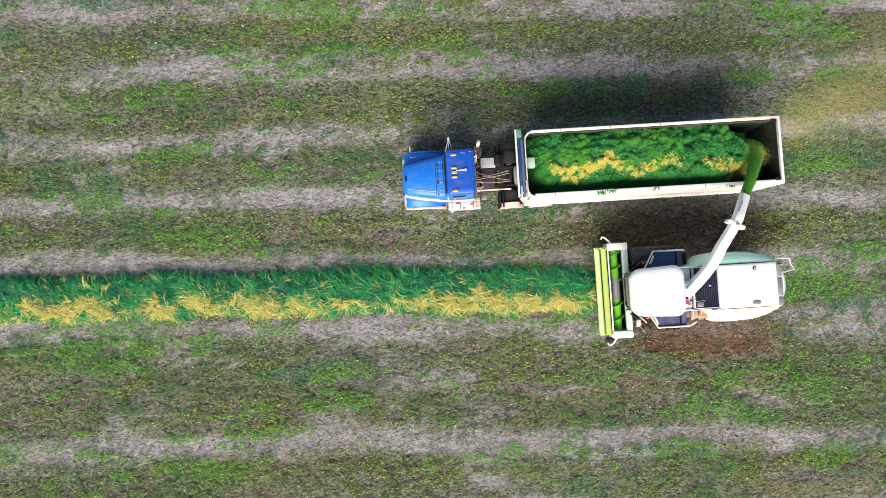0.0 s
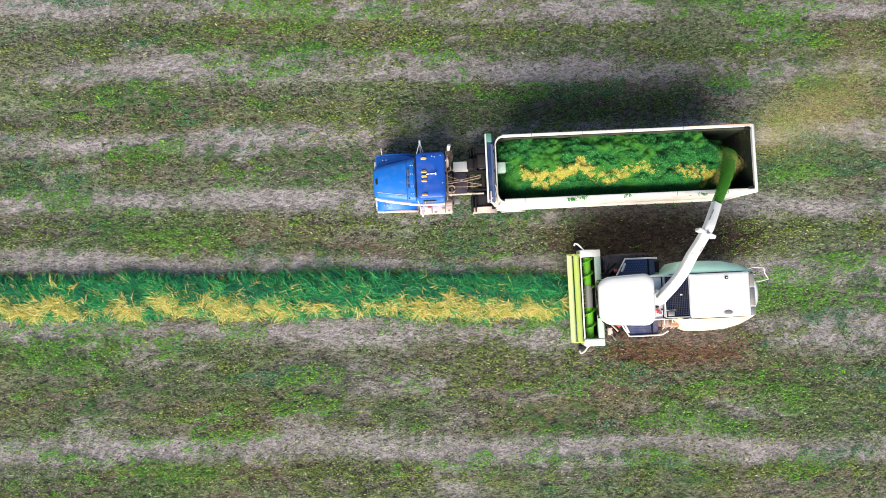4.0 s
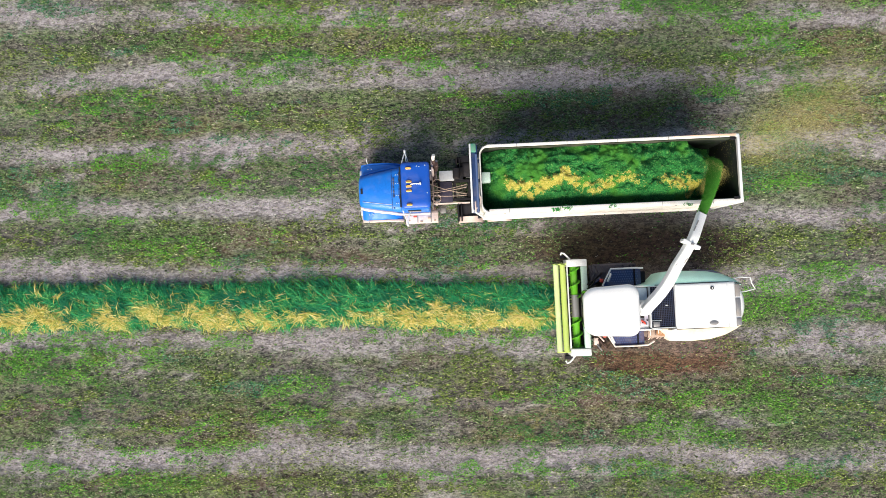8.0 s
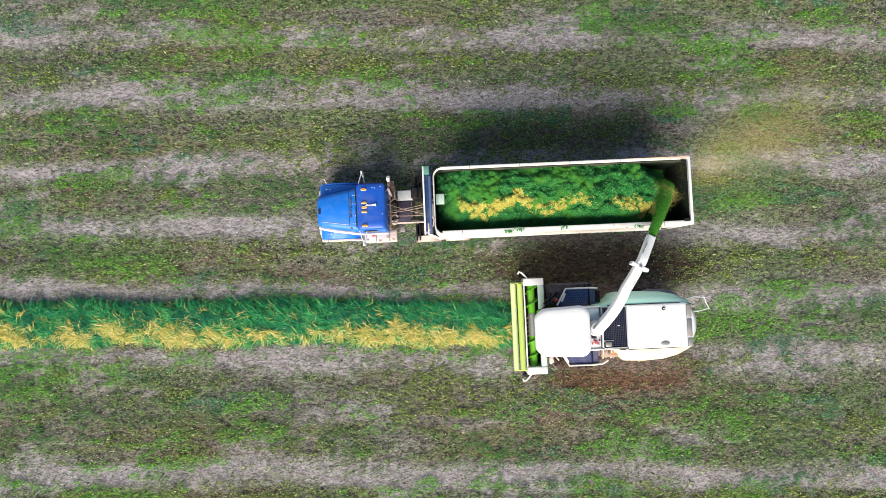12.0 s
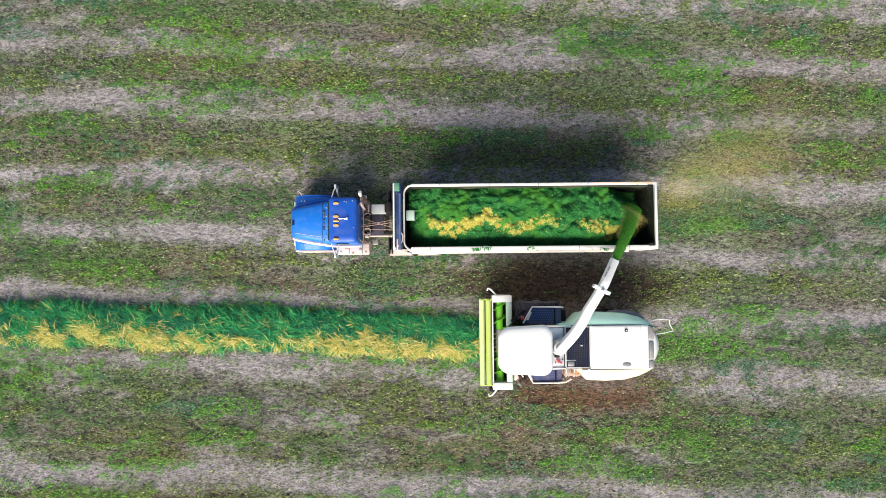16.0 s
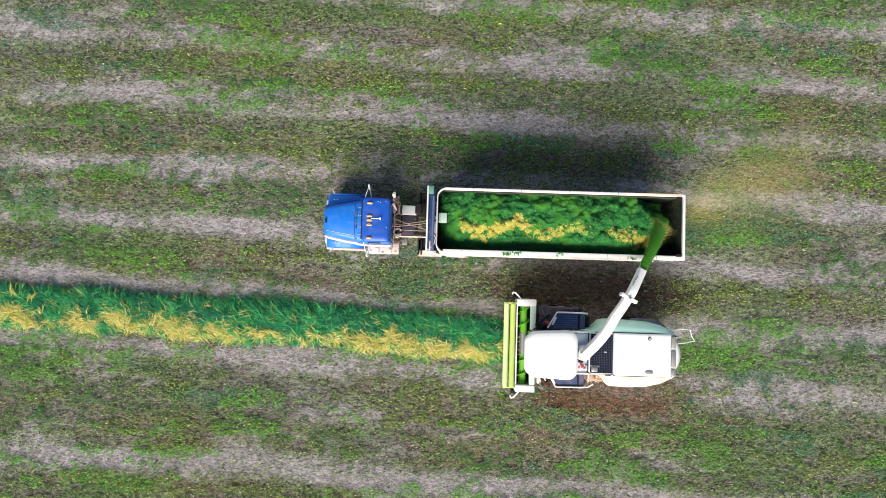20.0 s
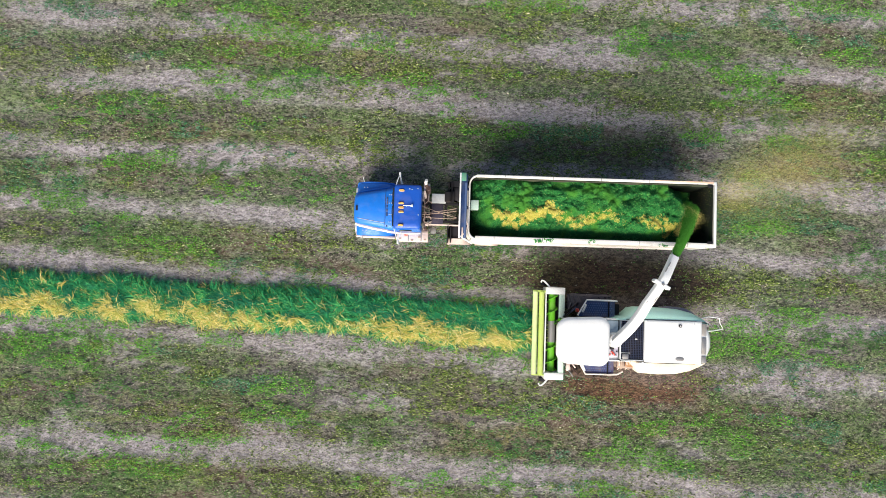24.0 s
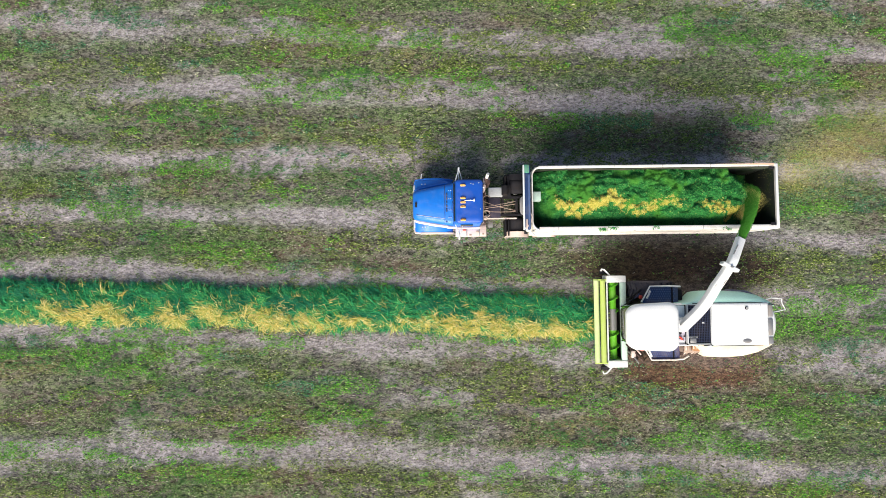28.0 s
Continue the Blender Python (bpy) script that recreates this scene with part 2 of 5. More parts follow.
GRID = painted("dark_grille_wire", (0.05, 0.065, 0.13), 0.5, 0.3, 0, 0.2)
PALE_LIME = painted("faded_lime_paint", (0.6, 0.72, 0.34), 0.5, 0, 0, 0.4, (0.62, 0.66, 0.5), 4)
PLATE = painted("dusty_step_plate", (0.06, 0.065, 0.18), 0.6, 0.1, 0, 0.4, (0.34, 0.27, 0.25), 4)
DECK = painted("dark_chequer_plate", (0.06, 0.055, 0.085), 0.5, 0.3, 0, 0.3, (0.16, 0.12, 0.12), 8, spec=0.12)
TEAL = painted("faded_teal_paint", (0.06, 0.28, 0.19), 0.5, 0, 0, 0.3)
# base under the blades, darkened so its colour holds the shade of the gaps
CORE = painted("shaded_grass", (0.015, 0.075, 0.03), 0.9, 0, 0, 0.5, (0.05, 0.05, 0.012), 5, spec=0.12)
# shade inside the trailer, and some grime, put into one dark colour
SHADE_LINER = painted("shade_and_grime_liner", (0.028, 0.034, 0.03), 0.7, 0.1, 0, 0.5, (0.02, 0.05, 0.012), 2, spec=0.12)
STEP_DOTS = painted("worn_step_dots", (0.1, 0.16, 0.33), 0.5, 0.3, 0, 0.2)
STRAW = by_island("dry_straw_bits", [(0, (0.05, 0.045, 0.035)), (0.45, (0.24, 0.22, 0.17)), (0.9, (0.44, 0.41, 0.33)), (1, (0.62, 0.6, 0.5))], translucent=0.1)
CHAFF = by_island("yellow_chaff", [(0, (0.75, 0.66, 0.14)), (1, (0.95, 0.85, 0.35))], translucent=0.5)


# ---- building blocks ----
def part(name, bm, material, parent=None, label="", angle=35):
    """Links a bmesh (or a mesh) as one object, as a part of parent."""
    if isinstance(bm, bmesh.types.BMesh):
        bmesh.ops.recalc_face_normals(bm, faces=bm.faces)
        me = bpy.data.meshes.new(name)
        bm.to_mesh(me)
        bm.free()
        me.shade_smooth()
        me.set_sharp_from_angle(angle=radians(angle))
    else:
        me = bm
    if not me.materials:
        me.materials.append(material)
    ob = new(name, me)
    ob.parent = parent
    if label:
        ob["label"] = label
    return ob


def thing(name, label, category, at=(0, 0, 0), group=""):
    ob = new(name)
    ob.location = at
    ob.empty_display_size = 0.3
    return tagged(ob, label, category, group)


def box(x0, x1, y0, y1, z0, z1, bevel=0.0, seg=2, bm=None):
    one = bmesh.new()
    bmesh.ops.create_cube(one, size=1, matrix=Matrix.Translation(((x0 + x1) / 2, (y0 + y1) / 2, (z0 + z1) / 2)) @ Matrix.Diagonal((x1 - x0, y1 - y0, z1 - z0, 1)))
    if bevel:
        bmesh.ops.bevel(one, geom=one.edges[:], offset=bevel, segments=seg, affect="EDGES", profile=0.5)
    return joined(bm, one)


def joined(bm, one):
    if bm is None:
        return one
    me = bpy.data.meshes.new("t")
    one.to_mesh(me)
    one.free()
    bm.from_mesh(me)
    bpy.data.meshes.remove(me)
    return bm


def prism(outline, z0, z1, bevel=0.0, seg=2, bm=None, top=1.0, centre=(0, 0)):
    """An upright prism over an outline; top scales its upper face about centre."""
    one = bmesh.new()
    lo = [one.verts.new((x, y, z0)) for x, y in outline]
    hi = [one.verts.new((centre[0] + (x - centre[0]) * top, centre[1] + (y - centre[1]) * top, z1)) for x, y in outline]
    one.faces.new(lo[::-1])
    one.faces.new(hi)
    for i in range(len(lo)):
        j = (i + 1) % len(lo)
        one.faces.new((lo[i], lo[j], hi[j], hi[i]))
    if bevel:
        bmesh.ops.bevel(one, geom=[e for e in one.edges if all(v in hi for v in e.verts)], offset=bevel, segments=seg, affect="EDGES", profile=0.6)
    return joined(bm, one)


def rounded(x0, x1, y0, y1, r, n=6):
    pts = []
    for cx, cy, a in ((x1 - r, y1 - r, 0), (x0 + r, y1 - r, 90), (x0 + r, y0 + r, 180), (x1 - r, y0 + r, 270)):
        for k in range(n + 1):
            t = radians(a + 90 * k / n)
            pts.append((cx + r * math.cos(t), cy + r * math.sin(t)))
    return pts


def loft(rings, bm=None, caps=True, closed=True):
    one = bmesh.new()
    vs = [[one.verts.new(p) for p in ring] for ring in rings]
    n = len(vs[0])
    for a, b in zip(vs, vs[1:]):
        for i in range(n if closed else n - 1):
            j = (i + 1) % n
            one.faces.new((a[i], a[j], b[j], b[i]))
    if caps and closed:
        one.faces.new(vs[0][::-1])
        one.faces.new(vs[-1])
    return joined(bm, one)


def tube(points, r, n=8, bm=None):
    pts = [Vector(p) for p in points]
    rings = []
    for i, p in enumerate(pts):
        d = (pts[min(i + 1, len(pts) - 1)] - pts[max(i - 1, 0)]).normalized()
        a = d.cross(Vector((0, 0, 1)))
        a = a.normalized() if a.length > 0.05 else Vector((1, 0, 0))
        b = d.cross(a).normalized()
        rad = r[i] if isinstance(r, (list, tuple)) else r
        rings.append([p + (a * math.cos(t) + b * math.sin(t)) * rad for t in (2 * math.pi * k / n for k in range(n))])
    return loft(rings, bm)


def bowed(a, b, sag, n=8, side=(0, 0, -1)):
    a, b, s = Vector(a), Vector(b), Vector(side)
    return [a.lerp(b, k / n) + s * sag * 4 * (k / n) * (1 - k / n) for k in range(n + 1)]


def shards(name, place, direction, length, width, material, lift=0.25, roll=0.5):
    """Many four-cornered blades as one mesh. place: (n, 3); direction: angles; length, width: per blade."""
    n = len(place)
    d = np.stack([np.cos(direction), np.sin(direction), np.random.uniform(-lift, lift, n)], 1)
    side = np.stack([-np.sin(direction), np.cos(direction), np.random.uniform(-roll, roll, n)], 1)
    a = place - d * length[:, None] / 2
    b = place + d * length[:, None] / 2
    s = side * width[:, None] / 2
    m = place + s * 1.0
    m2 = place - s * 1.0
    co = np.stack([a, m2, b, m], 1).reshape(-1, 3).astype(np.float32)
    me = bpy.data.meshes.new(name)
    me.vertices.add(4 * n)
    me.vertices.foreach_set("co", co.ravel())
    me.loops.add(4 * n)
    me.loops.foreach_set("vertex_index", np.arange(4 * n, dtype=np.int32))
    me.polygons.add(n)
    me.polygons.foreach_set("loop_start", np.arange(0, 4 * n, 4, dtype=np.int32))
    me.polygons.foreach_set("loop_total", np.full(n, 4, dtype=np.int32))
    me.update()
    me.materials.append(material)
    return me


def blades(name, root, angle, bend, length, width, rise, material):
    """Many bent grass blades as one mesh, each a four-cornered foot and a three-cornered tip."""
    n = len(root)
    along = lambda a, up: np.stack([np.cos(a), np.sin(a), up], 1)
    half = (length / 2)[:, None]
    mid = root + along(angle, rise) * half
    tip = mid + along(angle + bend, -0.7 * rise) * half
    across = along(angle + math.pi / 2 + bend * 0.5, np.random.uniform(-0.5, 0.5, n)) * (width / 2)[:, None]
    co = np.stack([root - across * 0.6, root + across * 0.6, mid + across, mid - across, tip], 1).reshape(-1, 3).astype(np.float32)
    first = np.arange(n)[:, None] * 5
    me = bpy.data.meshes.new(name)
    me.vertices.add(5 * n)
    me.vertices.foreach_set("co", co.ravel())
    me.loops.add(7 * n)
    me.loops.foreach_set("vertex_index", (first + np.array([0, 1, 2, 3, 3, 2, 4])).astype(np.int32).ravel())
    me.polygons.add(2 * n)
    me.polygons.foreach_set("loop_start", (np.arange(n)[:, None] * 7 + np.array([0, 4])).astype(np.int32).ravel())
    me.polygons.foreach_set("loop_total", np.tile(np.array([4, 3], dtype=np.int32), n))
    me.update()
    me.materials.append(material)
    return me


def cells(x, y, seed):
    """Distance to the nearest of many scattered centres, one in each unit square."""
    jit = np.random.RandomState(seed).rand(32, 32, 2)
    i, j = np.floor(x).astype(int), np.floor(y).astype(int)
    best = np.full(np.broadcast(x, y).shape, 9.0)
    for a in (-1, 0, 1):
        for b in (-1, 0, 1):
            c = jit[(i + a) % 32, (j + b) % 32]
            best = np.minimum(best, np.hypot(x - (i + a + c[..., 0]), y - (j + b + c[..., 1])))
    return best


def field_noise(x, y, seed):
    """Smooth value noise in 0..1 over numpy arrays."""
    rng = np.random.RandomState(seed)
    grid = rng.rand(64, 64)
    out, amp, total = 0, 1.0, 0
    for o in range(3):
        u, v = x * 2 ** o + 17.3 * o, y * 2 ** o + 5.1 * o
        i, j = np.floor(u).astype(int), np.floor(v).astype(int)
        fu, fv = u - i, v - j
        fu, fv = fu * fu * (3 - 2 * fu), fv * fv * (3 - 2 * fv)
        g = lambda a, b: grid[a % 64, b % 64]
        out = out + amp * ((g(i, j) * (1 - fu) + g(i + 1, j) * fu) * (1 - fv) + (g(i, j + 1) * (1 - fu) + g(i + 1, j + 1) * fu) * fv)
        total, amp = total + amp, amp * 0.55
    return out / total


# ---- ground ----
def build_ground():
    me = bpy.data.meshes.new("ground")
    n, half = 220, 33.0
    xs = np.linspace(-half, half, n)
    outer = np.array([-4000, -900, -200, -70, *xs, 70, 200, 900, 4000], float)
    gx, gy = np.meshgrid(outer, outer, indexing="ij")
    near = np.clip((60 - np.maximum(abs(gx), abs(gy))) / 20, 0, 1)
    gz = (field_noise(gx * 0.35, gy * 0.9, 4) - 0.5) * 0.1 * near + (field_noise(gx * 1.6, gy * 2.2, 9) - 0.5) * 0.05 * near - 0.06
    m = len(outer)
    co = np.stack([gx, gy, gz], 2).reshape(-1, 3)
    idx = np.arange(m * m).reshape(m, m)
    faces = np.stack([idx[:-1, :-1], idx[1:, :-1], idx[1:, 1:], idx[:-1, 1:]], 2).reshape(-1, 4)
    me.from_pydata(co.tolist(), [], faces.tolist())
    me.shade_smooth()
    me.materials.append(SOIL)
    tagged(new("ground", me), "mown hay field of brown soil, dry stubble and green regrowth", "field", kind="structure")


build_ground()


def band_weight(v):
    w = np.zeros_like(v)
    for c, k in BANDS:
        w = np.maximum(w, k * np.exp(-((v - c) / 0.55) ** 2))
    return w


def scattered(n):
    """n places over the seen part of the field, and how far along the rows' profile each one lies."""
    x, y = np.random.uniform(-27, 27, n), np.random.uniform(-18, 18, n)
    v = y + SLOPE * x + (field_noise(x * 0.06, y * 0.2, 77) - 0.5) * 1.4 + (field_noise(x * 0.35, y * 1.0, 78) - 0.5) * 0.9
    return x, y, v


# thins plants over the painted shade and the red-brown patch
def off_shade_and_red(x, y, ease=0.0):
    w = np.ones_like(x)
    for cx, cy, rx, ry in SHADE_AND_RED:
        w = w * np.clip(((x - cx) / rx) ** 2 + ((y - cy) / ry) ** 2 - ease, 0.05, 1)
    return w


def build_field_cover():
    x, y, v = scattered(1050000)
    patch = field_noise(x * 0.14, y * 0.85 + x * 0.035, 31) * 0.5 + field_noise(x * 0.6, y * 2.0, 12) * 0.3 + field_noise(x * 2.0, y * 3.8, 15) * 0.2
    clump = np.clip((field_noise(x * 2.6, y * 4.6, 16) - 0.36) * 5, 0.1, 1.25)
    tone = field_noise(x * 0.15, y * 0.8, 57) * 0.65 + field_noise(x * 0.7, y * 2.0, 58) * 0.35
    bright = np.clip((tone - 0.53) * 14, 0, 1)
    weight = clump * np.maximum(np.clip((patch - 0.45) * 10, 0.12, 0.9), 0.95 * bright) * (1 - 0.8 * np.minimum(1, band_weight(v))) * off_shade_and_red(x, y, 0.15)
    keep = np.random.rand(len(x)) < weight
    p = np.stack([x, y, np.random.uniform(-0.03, 0.06, len(x)) + 0.05 * np.clip(clump, 0, 1)], 1)[keep]
    lime = tone[keep] + np.random.normal(0, 0.04, len(p)) > 0.555
    for sel, mat, name, lab in ((~lime, LEAF, "weeds", "low green weeds and grass regrowth scattered over the field"),
                                (lime, LEAF_LIME, "yellowish_weeds", "yellow-green weeds in ragged patches on the field")):
        k = sel.sum()
        size = np.where(np.random.rand(k) < 0.1, 1.6, 1)
        me = shards(name, p[sel], np.random.normal(0, 0.45, k), (np.random.gamma(5, 0.013, k) + 0.025) * size, np.random.uniform(0.018, 0.05, k) * size, mat, 0.6)
        tagged(new(name, me), lab, "weeds", kind="stuff")
    x, y, v = scattered(900000)
    lush = field_noise(x * 0.2 + 4, y * 0.95, 131) * 0.55 + field_noise(x * 0.7, y * 1.7, 132) * 0.45 + (field_noise(x * 2.5, y * 4, 133) - 0.5) * 0.22
    weight = np.clip((lush - 0.565) * 24, 0, 1) * np.clip((field_noise(x * 3.0, y * 5.0, 134) - 0.3) * 5, 0.3, 1) * off_shade_and_red(x, y, 0.3)
    keep = np.random.rand(len(x)) < weight
    p = np.stack([x, y, np.random.uniform(0.0, 0.1, len(x))], 1)[keep]
    teal = field_noise(p[:, 0] * 0.16, p[:, 1] * 0.4, 141) + np.random.normal(0, 0.02, len(p)) > 0.6
    for sel, mat, name, lab in ((~teal, LEAF_LUSH, "lush_weeds", "vivid green weeds growing in small dense patches"),
                                (teal, LEAF_TEAL, "clover", "bluish-green clover growing in small patches")):
        k = sel.sum()
        me = shards(name, p[sel], np.random.normal(0, 0.6, k), np.random.gamma(5, 0.012, k) + 0.03, np.random.uniform(0.02, 0.045, k), mat, 0.5)
        tagged(new(name, me), lab, "weeds", kind="stuff")
    x, y, v = scattered(520000)
    keep = np.random.rand(len(x)) < off_shade_and_red(x, y, 0.3) * (0.42 + 0.45 * band_weight(v) * np.clip((field_noise(x * 0.4, y * 0.8, 79) - 0.3) * 4, 0, 1))
    p = np.stack([x, y, np.random.uniform(-0.04, 0.03, len(x))], 1)[keep]
    k = len(p)
    me = shards("straw_litter", p, np.random.normal(0, 0.45, k), np.random.gamma(3, 0.022, k) + 0.02, np.random.uniform(0.012, 0.03, k), STRAW, 0.35)
    tagged(new("straw_litter", me), "pale dry straw and stubble litter lying in rows", "straw", kind="stuff")


build_field_cover()


# ---- windrow of cut grass ----
SWATH_Y, SWATH_END = -5.5, 4.35


def swath_centre(x):
    return SWATH_Y - SLOPE * (x - 4) + (field_noise(x * 0.18, x * 0 + 3, 8) - 0.5) * 0.45


def swath_half(x):
    return 0.93 + (field_noise(x * 0.7, x * 0 + 7, 21) - 0.5) * 0.35


def swath_top(x, y, u):
    """Height of the windrow: tangled heaps with hollows between them."""
    heap = np.clip(0.62 - cells(x * 1.7 + y * 0.6, y * 2.6, 45), -0.3, 0.6)
    return 0.21 * np.clip(1 - abs(u) ** 2.6, 0, 1) + (0.24 * heap + (field_noise(x * 2.4, y * 3.2, 44) - 0.5) * 0.16) * np.clip(1 - u ** 4, 0, 1)


def build_swath():
    n, m = 360, 26
    x = np.linspace(-32, SWATH_END, n)[:, None]
    u = np.linspace(-1, 1, m)[None, :]
    y = swath_centre(x) + u * swath_half(x)
    z = (swath_top(x + 0 * u, y, u + 0 * x) - 0.06) * np.clip((SWATH_END + 0.2 - x) / 0.8, 0.25, 1)
    co = np.stack([x + 0 * u, y, z], 2).reshape(-1, 3)
    idx = np.arange(n * m).reshape(n, m)
    faces = np.stack([idx[:-1, :-1], idx[1:, :-1], idx[1:, 1:], idx[:-1, 1:]], 2).reshape(-1, 4)
    me = bpy.data.meshes.new("core")
    me.from_pydata(co.tolist(), [], faces.tolist())
    me.shade_smooth()
    root = thing("grass_windrow", "deep green windrow of cut grass with a dried yellow side", "windrow")
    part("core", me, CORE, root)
    tufts, per = 5600, 17
    tx, tu = np.random.uniform(-32, SWATH_END - 0.1, tufts), np.random.uniform(-1.0, 0.97, tufts)
    # the dried side climbs over the green one in ragged tongues that lean towards the far end
    lean = tx + tu * 0.5
    wav = (field_noise(lean * 0.35, tx * 0 + 2, 63) - 0.5) * 0.9 + (field_noise(lean * 1.1, tx * 0 + 5, 64) - 0.5) * 1.1 + (field_noise(lean * 2.6, tu * 2, 67) - 0.5) * 0.6
    holes = np.clip((field_noise(tx * 1.2 + tu * 1.8, tu * 2.6, 66) - 0.4) * 7, 0.1, 0.9)
    fringe = np.random.rand(tufts) < np.clip((tu + 1.05) * 6, 0.35, 1)
    tdry = (tu + 0.2 + wav * 0.8 < 0) & (np.random.rand(tufts) < holes) & fringe
    tdry |= np.random.rand(tufts) < 0.012
    tang = np.random.normal(-0.4, 0.55, tufts) + np.where(np.random.rand(tufts) < 0.7, math.pi, 0)
    tbend = np.random.normal(0, 0.8, tufts)
    tz = np.random.uniform(-0.04, 0.08, tufts) + 0.05 * tdry
    rp = lambda a: np.repeat(a, per)
    k = tufts * per
    x = rp(tx) + np.random.normal(0, 0.08, k)
    u = np.clip(rp(tu) + np.random.normal(0, 0.09, k), -1.12, 1.02)
    y = swath_centre(x) + u * swath_half(x)
    z = np.maximum(swath_top(x, y, np.clip(u, -1, 1)) + rp(tz) + np.random.uniform(-0.03, 0.04, k), 0.0) * np.clip((SWATH_END + 0.2 - x) / 0.8, 0.25, 1)
    dry = rp(tdry) ^ (np.random.rand(k) < 0.03)
    ang, bend = rp(tang) + np.random.normal(0, 0.33, k), rp(tbend) + np.random.normal(0, 0.35, k)
    length = np.random.gamma(7, 0.055, k) + 0.08
    length = np.where(abs(u) > 0.85, length * 0.6, length)
    width, rise = np.random.uniform(0.013, 0.032, k), np.random.uniform(-0.08, 0.36, k)
    p = np.stack([x, y, z], 1)
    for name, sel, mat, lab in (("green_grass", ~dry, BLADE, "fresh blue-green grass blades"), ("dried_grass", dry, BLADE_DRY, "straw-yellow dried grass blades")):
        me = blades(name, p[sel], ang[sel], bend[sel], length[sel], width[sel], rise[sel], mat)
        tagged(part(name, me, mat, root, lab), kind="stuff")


build_swath()


# ---- wheels ----
def wheel(name, parent, x, y, r, w, tyre_mat, rim_mat, lugs=0, hub=0.52):
    """A wheel on an axle along y, of radius r and width w."""
    root = new(name)
    root.parent, root.location = parent, (x, y, r)
    prof = ((-0.5, 0.62), (-0.5, 0.86), (-0.4, 0.97), (-0.2, 1.0), (0.2, 1.0), (0.4, 0.97), (0.5, 0.86), (0.5, 0.62))
    seg = 36
    rings = [[(r * q * math.cos(a), w * p, r * q * math.sin(a)) for p, q in prof] for a in (2 * math.pi * k / seg for k in range(seg + 1))]
    bm = loft(rings, caps=False, closed=False)
    for k in range(lugs):
        for s in (-1, 1):
            a = 2 * math.pi * (k + 0.25 * s) / lugs
            ca, sa = math.cos(a), math.sin(a)
            one = box(-0.035, 0.035, 0.0, w * 0.5, -0.03, 0.05)
            bmesh.ops.transform(one, verts=one.verts, matrix=Matrix.Rotation(-a + math.pi / 2, 4, "Y") @ Matrix.Translation((0, 0, r)) @ Matrix.Rotation(0.6 * s, 4, "Z") @ Matrix.Diagonal((1, s, 1, 1)))
            bm = joined(bm, one)
    part("tyre", bm, tyre_mat, root)
    bm = bmesh.new()
    bmesh.ops.create_cone(bm, segments=24, cap_ends=True, radius1=r * 0.63, radius2=r * 0.63, depth=w * 0.7, matrix=Matrix.Rotation(math.pi / 2, 4, "X"))
    bmesh.ops.create_cone(bm, segments=16, cap_ends=True, radius1=r * 0.2, radius2=r * 0.2, depth=w * 0.95, matrix=Matrix.Rotation(math.pi / 2, 4, "X"))
    part("rim", bm, rim_mat, root)
    return root


